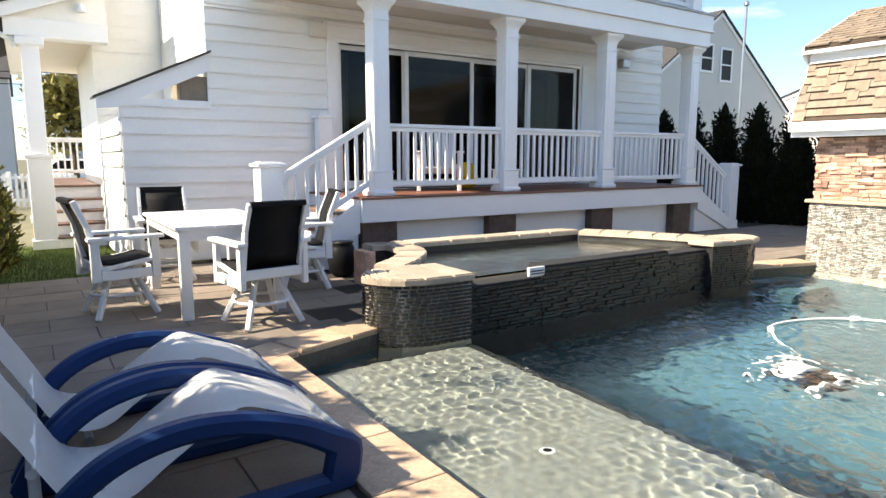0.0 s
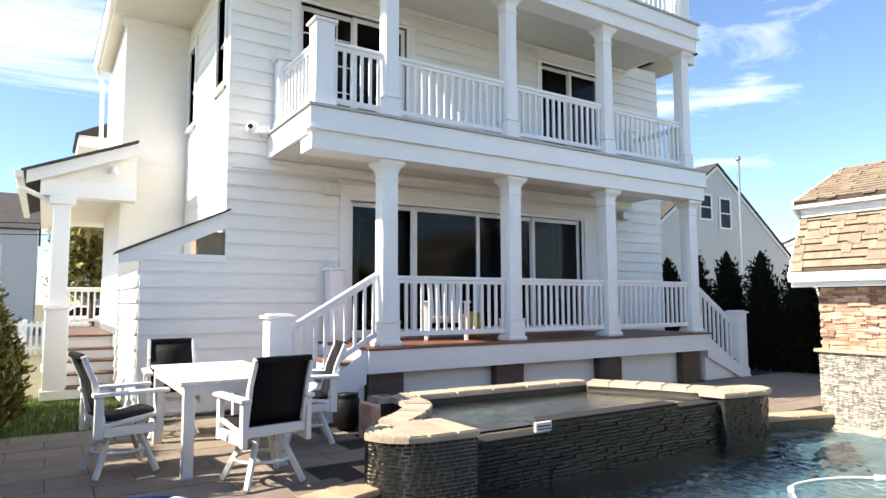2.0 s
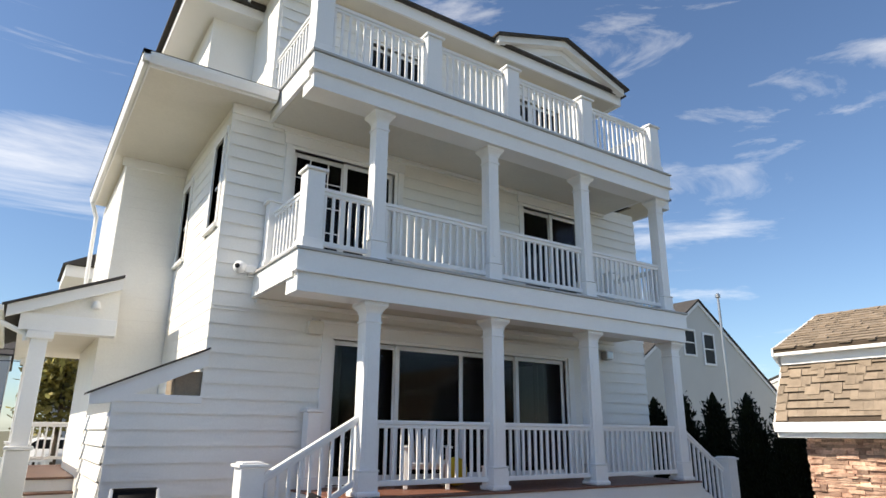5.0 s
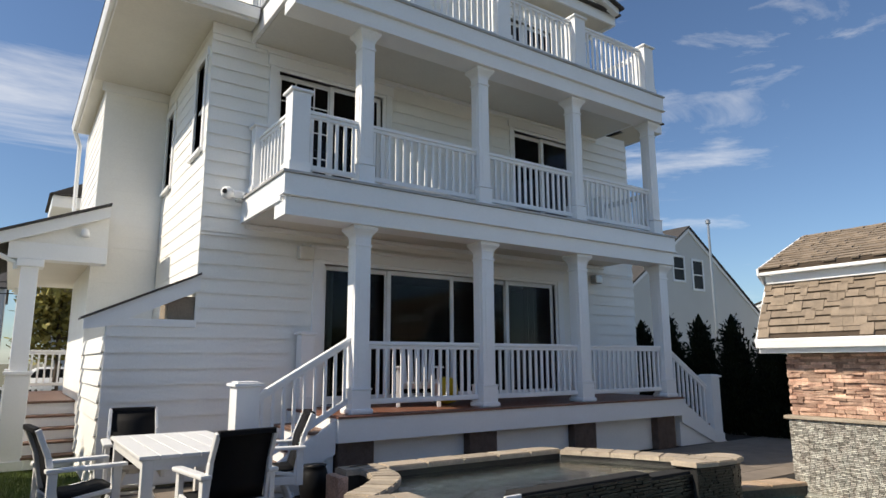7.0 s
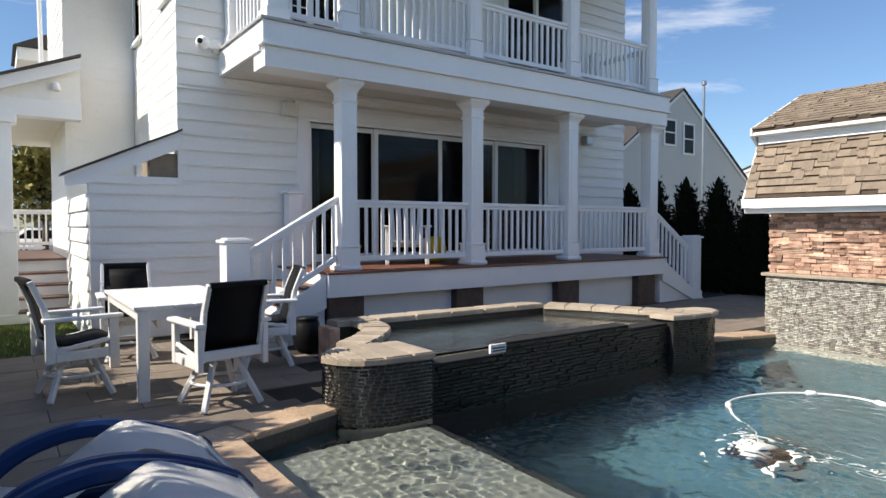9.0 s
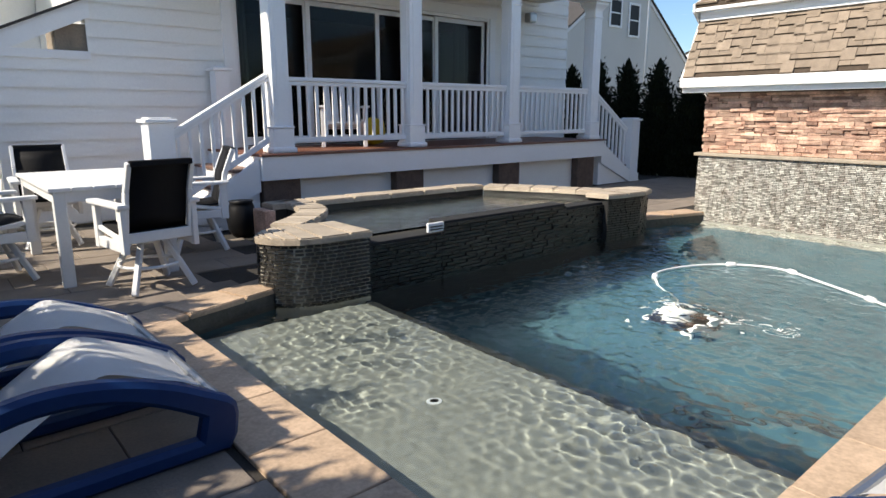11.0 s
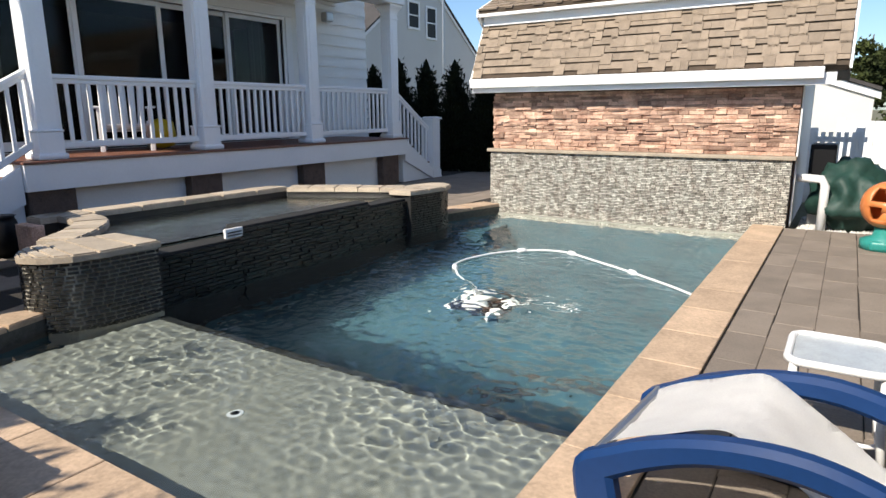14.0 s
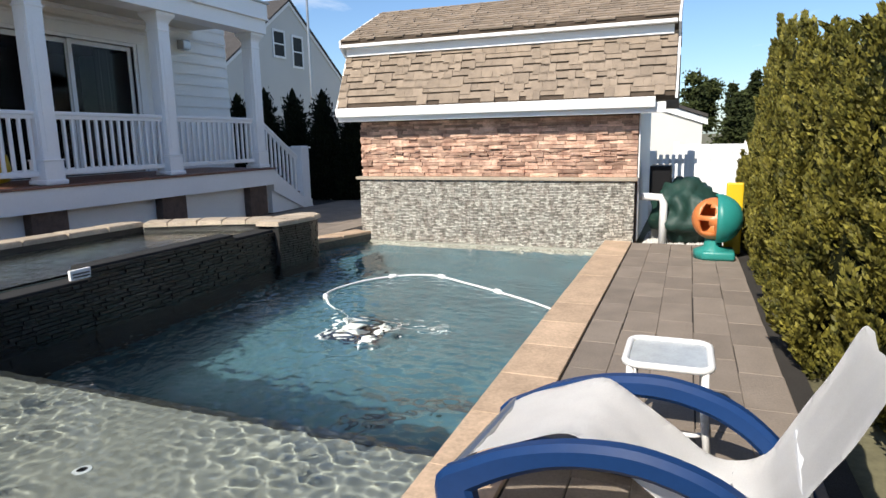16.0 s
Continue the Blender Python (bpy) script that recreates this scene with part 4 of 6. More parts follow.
spart("spill_plate", rbox((0.22, 0.41, -2.905, -2.875, 0.30, 0.385), b=0.008), TRIM, "white slotted water spout")
spart("slot", boxes((0.24, 0.39, -2.91, -2.9055, 0.32, 0.33), (0.24, 0.39, -2.91, -2.9055, 0.345, 0.355)), BLACK)


def tiles(path, z0, z1, w, h, material, name, depth=0.012, ragged=0.35, bulge=None, parent=None, at=None, gap=0.003):
    """Rows of small raised tiles along a line of the plan, as one mesh."""
    verts, faces = [], []
    pts = [Vector(p) for p in path]
    lens = [0.0]
    for a, b in zip(pts, pts[1:]):
        lens.append(lens[-1] + (b - a).length)

    def point(s):
        s = max(0, min(lens[-1] - 1e-6, s))
        i = max(k for k in range(len(lens) - 1) if lens[k] <= s)
        d = (pts[i + 1] - pts[i]).normalized()
        return pts[i] + d * (s - lens[i]), Vector((d.y, -d.x))
    rng = random.Random(name + str(z0))
    for r in range(int((z1 - z0) / h)):
        s = -rng.random() * w
        while s < lens[-1]:
            ln = w * (1 + ragged * (rng.random() - 0.5))
            a, b = max(s, 0), min(s + ln - 2 * gap, lens[-1])
            s += ln
            if b - a < 0.01:
                continue
            (p, n1), (q, n2) = point(a), point(b)
            t = depth * (0.5 + rng.random())
            off = bulge((z0 + r * h - z0) / (z1 - z0)) if bulge else 0
            za, zb = z0 + r * h + gap, z0 + (r + 1) * h - gap
            k = len(verts)
            for c, m in ((p, n1), (q, n2)):
                for z in (za, zb):
                    for o in (off - 0.01, off + t):
                        e = c + m * o
                        verts.append((e.x, e.y, z))
            faces += [(k + 1, k + 5, k + 7, k + 3), (k, k + 1, k + 3, k + 2), (k + 4, k + 6, k + 7, k + 5), (k + 2, k + 3, k + 7, k + 6), (k, k + 4, k + 5, k + 1)]
    me = bpy.data.meshes.new(name)
    me.from_pydata([tuple(at @ Vector(v)) for v in verts] if at else verts, [], faces)
    me.materials.append(material)
    ob = new(name, me)
    ob.parent = parent
    return tagged(ob, "", "", "", "stuff")


pf = smooth_line([(-1.02, -2.36), (-1.2, -2.45), (-1.265, -2.6), (-1.22, -2.76), (-1.06, -2.88), (-0.85, -2.95), (-0.46, -2.97)], 4)
tiles(pf, -0.2, ST - 0.06, 0.07, 0.031, PALESTACK, "pier_tile", 0.008, 0.3, parent=spa, at=spa_at, gap=0.0065)
for x0, x1, y, z in DAMS:
    tiles([(x0, y), (x1, y)], -0.25, z - 0.01, 0.11, 0.034, STACK, "spill_tile", 0.02, 0.8, parent=spa, at=spa_at)
tiles([(2.98, -2.9), (3.55, -2.98), (3.8, -2.92), (3.92, -2.78), (3.85, -2.6)], -0.25, ST - 0.06, 0.08, 0.03, STACK, "end_pier_tile", 0.014, parent=spa, at=spa_at)

# ---- pool house with waterfall wall ----
SY0, SY1, SXF = -6.86, -2.86, 5.24
shed = thing("pool_house", 6.4, -4.9, -0.05, "small pool house with tan shingled gambrel roof and stone front", "shed")
shed_at = Matrix.Translation((-6.4, 4.9, 0.05))


def shpart(name, bm, material, label="", parent=None):
    bm.transform(shed_at)
    return part(name, bm, material, parent or shed, label)


front = shpart("front_wall", boxes((SXF, SXF + 0.15, SY0, SY1, -1.4, 1.75)), LEDGEBACK)
shpart("wall", boxes((SXF + 0.151, 7.7, SY0, SY0 + 0.15, -0.05, 1.75), (SXF + 0.151, 7.7, SY1 - 0.15, SY1, -0.05, 1.75), (7.7, 7.85, SY0, SY1, -0.05, 1.75)), WHITE)
for y in (SY0 + 0.001, SY1 - 0.151):
    shpart("gable", profile([(SXF + 0.1, 1.752), (7.8, 1.752), (7.6, 2.62), (6.52, 3.25), (SXF + 0.25, 2.62)], y, y + 0.15, "y"), WHITE)
shpart("soffit", boxes((4.98, SXF - 0.002, SY0 - 0.3, SY1 + 0.2, 1.64, 1.67)), TRIM)
shpart("fascia", rbox((4.95, 4.98, SY0 - 0.32, SY1 + 0.22, 1.63, 1.76), b=0.005), TRIM)
shpart("gutter", profile([(4.86, 1.80), (4.88, 1.70), (4.948, 1.70), (4.948, 1.82), (4.87, 1.82)], SY0 - 0.2, SY1 + 0.22, "y"), TRIM)
YA, YB = SY0 - 0.42, SY1 + 0.22
lower = shpart("lower_roof", profile([(4.93, 1.83), (5.31, 2.6), (5.36, 2.58), (4.98, 1.78)], YA, YB, "y"), SHINGLEBASE)
upper = shpart("upper_roof", profile([(5.14, 2.79), (6.52, 3.42), (7.9, 2.79), (7.9, 2.74), (6.52, 3.36), (5.14, 2.74)], YA, YB, "y"), SHINGLEBASE)
shpart("back_roof", profile([(7.7, 2.6), (8.08, 1.83), (8.03, 1.78), (7.65, 2.58)], YA, YB, "y"), SHINGLE2)
shpart("band", rbox((5.24, 5.30, YA + 0.05, YB - 0.02, 2.585, 2.70), b=0.005), TRIM)
shpart("band_gutter", rbox((5.13, 5.24, YA + 0.01, YB, 2.70, 2.745), b=0.01), TRIM)
for y in (YA - 0.03, YB + 0.003):
    shpart("rake_board", profile([(4.93, 1.80), (5.3, 2.56), (5.12, 2.70), (5.12, 2.80), (6.52, 3.43), (6.52, 3.28), (5.36, 2.70), (5.1, 1.80)], y, y + 0.027, "y"), TRIM)
shpart("corner_board", rbox((SXF - 0.012, SXF + 0.1, SY0 - 0.02, SY0 - 0.001, 0.0, 1.63), b=0.004), TRIM)
# feature wall with its stone ledge
shpart("catch_ledge", rbox((4.985, 5.085, SY0 + 0.38, SY1 - 0.2, -0.18, -0.112), b=0.01), PLASTER)
feature = shpart("waterfall_wall", boxes((5.1, SXF - 0.002, SY0 + 0.02, SY1 - 0.02, -1.4, 0.78)), DARKGROUT)
shpart("ledge", rbox((5.05, SXF - 0.003, SY0 - 0.02, SY1 + 0.03, 0.785, 0.83), b=0.012), SPACOP)
tiles([(5.1, SY1 - 0.02), (5.1, SY0 + 0.02)], -1.3, 0.78, 0.06, 0.021, MOSAIC, "mosaic_tile", 0.012, 0.3, parent=shed, at=shed_at)


# ---- furniture ----
OUTER = [tuple(p) for p in smooth_line([(-0.035, 0.06), (-0.04, 0.2), (0.08, 0.28), (0.2, 0.345), (0.35, 0.4), (0.5, 0.432), (0.65, 0.44), (0.8, 0.414), (0.92, 0.365), (1.02, 0.29), (1.12, 0.18), (1.19, 0.05)], 3)] + [(1.17, 0.0), (0.0, 0.0)]
INNER = [tuple(p) for p in smooth_line([(0.1, 0.17), (0.22, 0.245), (0.36, 0.31), (0.5, 0.345), (0.65, 0.352), (0.79, 0.325), (0.9, 0.275), (0.99, 0.2), (1.07, 0.08)], 3)] + [(0.12, 0.08)]


def side_arch(thick):
    """The moulded side of a lounger: an arch over a floor bar, with an opening."""
    bm = bmesh.new()
    edges = []
    for loop in (OUTER, INNER):
        v = [bm.verts.new((x, -thick / 2, z)) for x, z in loop]
        edges += [bm.edges.new((v[i - 1], v[i])) for i in range(len(v))]
    bmesh.ops.triangle_fill(bm, edges=edges, use_beauty=True)
    ext = bmesh.ops.extrude_face_region(bm, geom=bm.faces[:])
    bmesh.ops.translate(bm, verts=[g for g in ext["geom"] if isinstance(g, bmesh.types.BMVert)], vec=(0, thick, 0))
    bmesh.ops.recalc_face_normals(bm, faces=bm.faces[:])
    rim = [e for e in bm.edges if len(e.link_faces) == 2 and e.calc_face_angle(0) > 1.2 and abs(e.verts[0].co.y - e.verts[1].co.y) < 1e-5]
    bmesh.ops.bevel(bm, geom=rim, offset=0.02, segments=1, affect="EDGES")
    for e in bm.edges:
        e.smooth = e.calc_face_angle(0) < 0.5
    return bm


SEAT = [tuple(p) for p in smooth_line([(0.0, 0.225), (0.18, 0.33), (0.38, 0.41), (0.5, 0.395), (0.68, 0.27), (0.84, 0.18), (0.98, 0.195), (1.08, 0.35), (1.167, 0.515), (1.248, 0.69), (1.28, 0.74)], 4)]


def lounger(x, y, rz, label):
    t = thing("sun_lounger", x, y, 0, label, "sun lounger", "sun loungers by the pool", rz)
    for s in (-1, 1):
        bm = side_arch(0.08)
        bm.transform(Matrix.Translation((0, s * 0.31, 0)))
        part("side_frame", bm, BLUE, t, "dark blue moulded plastic side arch", True)
    rng = random.Random(label)
    rows = []
    for i, (px, pz) in enumerate(SEAT):
        w = 0.265 if px < 0.9 else 0.265 + 0.03 * min(1, (px - 0.9) * 3)
        if i == len(SEAT) - 1:
            w -= 0.02
        rows.append([Vector((px + 0.004 * math.sin(k * 2.1), -w + 2 * w * k / 8, pz - 0.02 * (1 - (k / 4 - 1) ** 2) + 0.006 * math.sin(k * 2.3 + i * 0.9))) for k in range(9)])
    bm = bmesh.new()
    grid = [[bm.verts.new(v) for v in r] for r in rows]
    for a, b in zip(grid, grid[1:]):
        for k in range(8):
            bm.faces.new((a[k], a[k + 1], b[k + 1], b[k]))
    bmesh.ops.solidify(bm, geom=bm.faces[:], thickness=0.012)
    part("sling", bm, SLING, t, "white slung fabric seat and back", True)
    for px, pz in ((0.03, 0.235), (0.9, 0.14)):
        part("crossbar", tube([(px, -0.3, pz), (px, 0.3, pz)], 0.02, 8), METAL, t)
    part("support", merge(tube([(1.1, -0.16, 0.0), (1.1, -0.16, 0.34)], 0.016, 8), tube([(1.1, 0.16, 0.0), (1.1, 0.16, 0.34)], 0.016, 8), tube([(1.1, -0.25, 0.34), (1.1, 0.25, 0.34)], 0.018, 8)), FURN, t, "white metal back support")
    return t


lounger(-1.03, -6.75, -95.6, "blue and white sling sun lounger in full sun on pavers")
lounger(-2.44, -4.52, 180, "blue and white sling sun lounger in dappled shade")
lounger(-2.44, -3.8, 180, "blue and white sling sun lounger in hedge shade")

# side table
st = thing("side_table", -0.4, -7.42, 0, "small white metal side table with frosted glass top", "side table")


def rounded(a, b, r, z, n=5):
    out = []
    for cx, cy, t0 in ((a - r, b - r, 0), (-a + r, b - r, 90), (-a + r, -b + r, 180), (a - r, -b + r, 270)):
        out += [(cx + r * math.cos(radians(t0 + 90 * k / n)), cy + r * math.sin(radians(t0 + 90 * k / n)), z) for k in range(n + 1)]
    return out


part("rim", tube(rounded(0.19, 0.175, 0.06, 0.41), 0.016, 8, close=True), FURN, st, "", True)
part("table_glass", prism([(x, y) for x, y, z in rounded(0.182, 0.167, 0.055, 0)], 0.402, 0.41), FROST, st, "ribbed frosted glass")
for sx in (-1, 1):
    for sy in (-1, 1):
        part("leg", tube([(sx * 0.175, sy * 0.15, 0.405), (sx * 0.18, sy * 0.155, 0.2), (sx * 0.2, sy * 0.175, 0.0)], 0.016, 8), FURN, st, "", True)
part("lower_ring", tube(rounded(0.18, 0.155, 0.05, 0.12), 0.01, 8, close=True), FURN, st, "", True)

# counter-height table and swivel chairs
tb = thing("patio_table", -2.03, -0.8, 0, "white slatted counter-height patio table", "table")
for i in range(6):
    part("top_slat", rbox((-0.475 + i * 0.159, -0.475 + i * 0.159 + 0.154, -0.86, 0.86, 0.77, 0.80), b=0.006), FURN, tb)
part("apron", rbox((-0.43, 0.43, -0.83, -0.80, 0.68, 0.768), (-0.43, 0.43, 0.80, 0.83, 0.68, 0.768), (-0.44, -0.41, -0.798, 0.798, 0.68, 0.768), (0.41, 0.44, -0.798, 0.798, 0.68, 0.768), b=0.005), FURN, tb)
for sx in (-1, 1):
    for sy in (-1, 1):
        part("leg", rbox((sx * 0.40 - 0.045, sx * 0.40 + 0.045, sy * 0.79 - 0.045, sy * 0.79 + 0.045, 0, 0.767), b=0.01), FURN, tb)


def swivel_chair(x, y, rz):
    """A counter chair that faces its own +y."""
    t = thing("swivel_chair", x, y, 0, "white resin counter chair with black mesh sling", "chair", "chairs round the patio table", rz)
    for s in (-1, 1):
        part("arm_frame", merge(rbox((s * 0.27 - 0.022, s * 0.27 + 0.022, 0.2, 0.27, 0.34, 0.68), b=0.008), rbox((s * 0.27 - 0.022, s * 0.27 + 0.022, -0.27, -0.2, 0.34, 0.68), b=0.008), rbox((s * 0.27 - 0.02, s * 0.27 + 0.02, -0.199, 0.199, 0.35, 0.43), b=0.008), bar((s * 0.27, -0.2, 0.44), (s * 0.27, 0.2, 0.5), 0.03, 0.035)), FURN, t)
        part("armrest", rbox((s * 0.27 - 0.045, s * 0.27 + 0.045, -0.29, 0.31, 0.681, 0.715), b=0.012), FURN, t)
        part("back_post", merge(bar((s * 0.245, -0.2, 0.45), (s * 0.24, -0.27, 0.8), 0.035, 0.05), bar((s * 0.24, -0.27, 0.8), (s * 0.235, -0.36, 1.02), 0.035, 0.045)), FURN, t)
    part("top_rail", bar((-0.232, -0.362, 1.012), (0.232, -0.362, 1.012), 0.05, 0.045), MESH, t)
    part("backrest", strip([((-0.225, yy + 0.012, zz), (0.225, yy + 0.012, zz)) for yy, zz in ((-0.2, 0.5), (-0.235, 0.62), (-0.262, 0.78), (-0.3, 0.88), (-0.352, 1.005))], 0.012), MESH, t, "black mesh sling back", True)
    part("seat", strip([((-0.245, yy, zz), (0.245, yy, zz)) for yy, zz in ((-0.22, 0.5), (-0.1, 0.49), (0.05, 0.495), (0.2, 0.525), (0.27, 0.51))], 0.02), MESH, t, "black mesh sling seat", True)
    part("front_rail", bar((-0.25, 0.23, 0.47), (0.25, 0.23, 0.47), 0.04, 0.06), FURN, t)
    part("rear_rail", bar((-0.25, -0.22, 0.45), (0.25, -0.22, 0.45), 0.04, 0.08), FURN, t)
    part("swivel", lathe([(0.09, 0.37), (0.1, 0.38), (0.1, 0.42), (0.06, 0.43), (0.06, 0.47)], 16), FURN, t)
    for sx in (-1, 1):
        for sy in (-1, 1):
            part("leg", bar((sx * 0.09, sy * 0.09, 0.40), (sx * 0.24, sy * 0.24, 0.012), 0.042, 0.045), FURN, t)
    part("foot_ring", tube([(0.225 * math.cos(a), 0.225 * math.sin(a), 0.2) for a in [2 * math.pi * k / 28 for k in range(28)]], 0.014, 8, close=True), FURN, t, "", True)
    return t


first = swivel_chair(-2.87, -1.0, -82)
copy_thing(first, pose(-1.92, -2.0, 0, 0, 0, 8))
copy_thing(first, pose(-1.12, -0.82, 0, 0, 0, 78))
copy_thing(first, pose(-2.22, 0.42, 0, 0, 0, 176))

# armchair and cushion on the porch
ch = thing("porch_chair", 1.75, 0.95, DZ, "white slatted armchair on the porch", "chair", rz=150)
for s in (-1, 1):
    part("arm", rbox((s * 0.32 - 0.05, s * 0.32 + 0.05, -0.32, 0.36, 0.56, 0.59), b=0.01), FURN, ch)
    part("front_leg", rbox((s * 0.3 - 0.03, s * 0.3 + 0.03, 0.25, 0.32, 0, 0.558), b=0.008), FURN, ch)
    part("back_leg", bar((s * 0.27, 0.2, 0.36), (s * 0.27, -0.4, 0.02), 0.04, 0.09), FURN, ch)
for i in range(5):
    part("back_slat", bar((-0.2 + 0.1 * i, -0.2, 0.3), (-0.24 + 0.12 * i, -0.48, 0.92), 0.085, 0.02), FURN, ch)
for i in range(4):
    part("seat_slat", rbox((-0.28, 0.28, 0.2 - i * 0.12, 0.3 - i * 0.12, 0.34 - i * 0.03, 0.36 - i * 0.03), b=0.006), FURN, ch)
cu = thing("cushion", 2.3, 1.0, DZ, "yellow and white cushion on the porch deck", "cushion")
part("cover", lathe([(0.02, 0), (0.17, 0.04), (0.2, 0.2), (0.17, 0.38), (0.02, 0.42)], 14), YELLOW, cu, "", True)
# dark planter by the stairs
pl = thing("planter_pot", -0.48, -0.42, 0, "dark glazed pot standing beside the porch stairs", "pot")
part("body", lathe([(0.1, 0), (0.15, 0.06), (0.17, 0.2), (0.14, 0.34), (0.12, 0.38), (0.14, 0.4)], 20), BLACK, pl, "", True)

# pool cleaner with its hose
rb = thing("pool_cleaner", 2.03, -4.45, PB, "white and black pool cleaner on the pool floor", "pool cleaner")
part("body", rbox((-0.26, 0.26, -0.2, 0.2, 0.07, 0.26), b=0.06, seg=3), BLACK, rb, "", True)
part("shell", rbox((-0.24, 0.1, -0.12, 0.12, 0.24, 0.38), b=0.05, seg=3), FURN, rb, "white moulded shell", True)
for sx, sy in ((-0.2, -0.24), (-0.2, 0.24), (0.18, 0.24), (0.14, -0.24)):
    w = part("wheel", lathe([(0.04, -0.035), (0.12, -0.03), (0.13, 0.0), (0.12, 0.03), (0.04, 0.035)], 18), FURN, rb)
    w.matrix_basis = pose(sx, sy, 0.13, 90, 0, 0)
HOSE = smooth_line([(1.9, -6.49, -0.1), (2.2, -6.15, -0.105), (2.68, -5.42, -0.105), (2.95, -4.85, -0.105), (2.62, -4.38, -0.105), (2.0, -4.2, -0.105), (1.62, -4.4, -0.12), (1.6, -4.55, -0.3), (1.85, -4.5, -0.85), (2.03, -4.45, -1.2)], 6)
HOSE = [p - Vector((2.03, -4.45, PB)) for p in HOSE]
part("hose", tube(HOSE, 0.011, 8), FURN, rb, "white floating hose", True)
for i in (9, 16, 22, 33):
    f = part("float", lathe([(0.014, -0.05), (0.028, -0.035), (0.028, 0.035), (0.014, 0.05)], 10), FURN, rb, "", True)
    d = (HOSE[i + 1] - HOSE[i - 1]).normalized()
    f.matrix_basis = Matrix.Translation(HOSE[i]) @ d.to_track_quat("Z", "Y").to_matrix().to_4x4()
part("tail", tube(smooth_line([(0.18, 0, 0.12), (0.15, -0.3, 0.2), (0.3, -0.6, 0.15), (0.25, -0.9, 0.2)], 6), 0.014, 6), FURN, rb, "", True)


# ---- plants and surroundings ----
def crown_mesh(name, n, h, r, seed, material, size=0.075, shape=1.3, low=0.02, clumps=700, inner=0.78, outer=1.06, tight=1.0):
    """A dense pointed crown: many clumps of small upright sprays."""
    rng = random.Random(seed)
    verts, faces = [], []
    for c in range(clumps):
        u = low + (1 - low) * (1 - math.sqrt(1 - rng.random() * 0.99))
        a = rng.random() * 2 * math.pi
        rad = r * min(1, (1 - u) * shape) ** 0.85 * (0.75 + 0.25 * min(1, u * 6)) * rng.uniform(inner, outer)
        mid = Vector((rad * math.cos(a), rad * math.sin(a), u * h))
        out = Vector((math.cos(a), math.sin(a), 0))
        spread = (0.05 + 0.06 * rng.random()) * tight
        lean = (Vector((0, 0, 1)) + out * rng.uniform(0.3, 0.9)).normalized()
        for _ in range(n // clumps):
            p = mid + Vector((rng.gauss(0, 1), rng.gauss(0, 1), rng.gauss(0, 1.3))) * spread * 0.75
            up = (lean + Vector((rng.gauss(0, 0.45), rng.gauss(0, 0.45), rng.gauss(0, 0.3)))).normalized()
            side = up.cross(Vector((rng.gauss(0, 1), rng.gauss(0, 1), rng.gauss(0, 0.4)))).normalized()
            s = size * (0.6 + 0.8 * rng.random())
            k = len(verts)
            verts += [tuple(p - up * s * 0.5), tuple(p + side * s * 0.3 + up * s * 0.2), tuple(p + up * s * 0.9), tuple(p - side * s * 0.24)]
            faces.append((k, k + 1, k + 2, k + 3))
    me = bpy.data.meshes.new(name)
    me.from_pydata(verts, [], faces)
    me.materials.append(material)
    return me


def plume_mesh(name, plumes, flakes, h, r, seed):
    """A cedar's crown: upright feathery plumes of small flat sprays, with dark gaps between them."""
    rng = random.Random(seed)
    verts, faces = [], []
    for _ in range(plumes):
        u = 1 - math.sqrt(1 - rng.random() * 0.985)
        a = rng.random() * 2 * math.pi
        rad = r * min(1, (1 - u) * 1.15) ** 0.85 * (0.8 + 0.2 * min(1, u * 6)) * rng.uniform(0.68, 1.04)
        root = Vector((rad * math.cos(a), rad * math.sin(a), u * h))
        axis = (Vector((math.cos(a) * 0.45, math.sin(a) * 0.45, 1)) + Vector((rng.gauss(0, 0.22), rng.gauss(0, 0.22), 0))).normalized()
        ln, fat = rng.uniform(0.17, 0.34), rng.uniform(0.05, 0.085)
        for _ in range(flakes):
            v = rng.random() ** 0.8
            off = Vector((rng.gauss(0, 1), rng.gauss(0, 1), rng.gauss(0, 0.5))).normalized()
            p = root + axis * (ln * (v - 0.35)) + off * (fat * (1.05 - v) ** 0.6 * rng.uniform(0.6, 1.05))
            up = (axis + off * 0.55 + Vector((rng.gauss(0, 0.25), rng.gauss(0, 0.25), 0))).normalized()
            side = up.cross(Vector((rng.gauss(0, 1), rng.gauss(0, 1), rng.gauss(0, 0.4)))).normalized()
            t = rng.uniform(0.02, 0.042)
            k = len(verts)
            verts += [tuple(p - up * t * 0.5), tuple(p + side * t * 0.36 + up * t * 0.2), tuple(p + up * t), tuple(p - side * t * 0.36 + up * t * 0.2)]
            faces.append((k, k + 1, k + 2, k + 3))
    me = bpy.data.meshes.new(name)
    me.from_pydata(verts, [], faces)
    me.materials.append(LEAF)
    return me


# solid core; its dark colour stands for the shade inside a crown
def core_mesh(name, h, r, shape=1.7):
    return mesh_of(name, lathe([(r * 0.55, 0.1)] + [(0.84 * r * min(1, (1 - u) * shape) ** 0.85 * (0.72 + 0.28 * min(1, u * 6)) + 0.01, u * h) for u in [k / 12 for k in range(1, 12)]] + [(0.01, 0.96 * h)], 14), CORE)


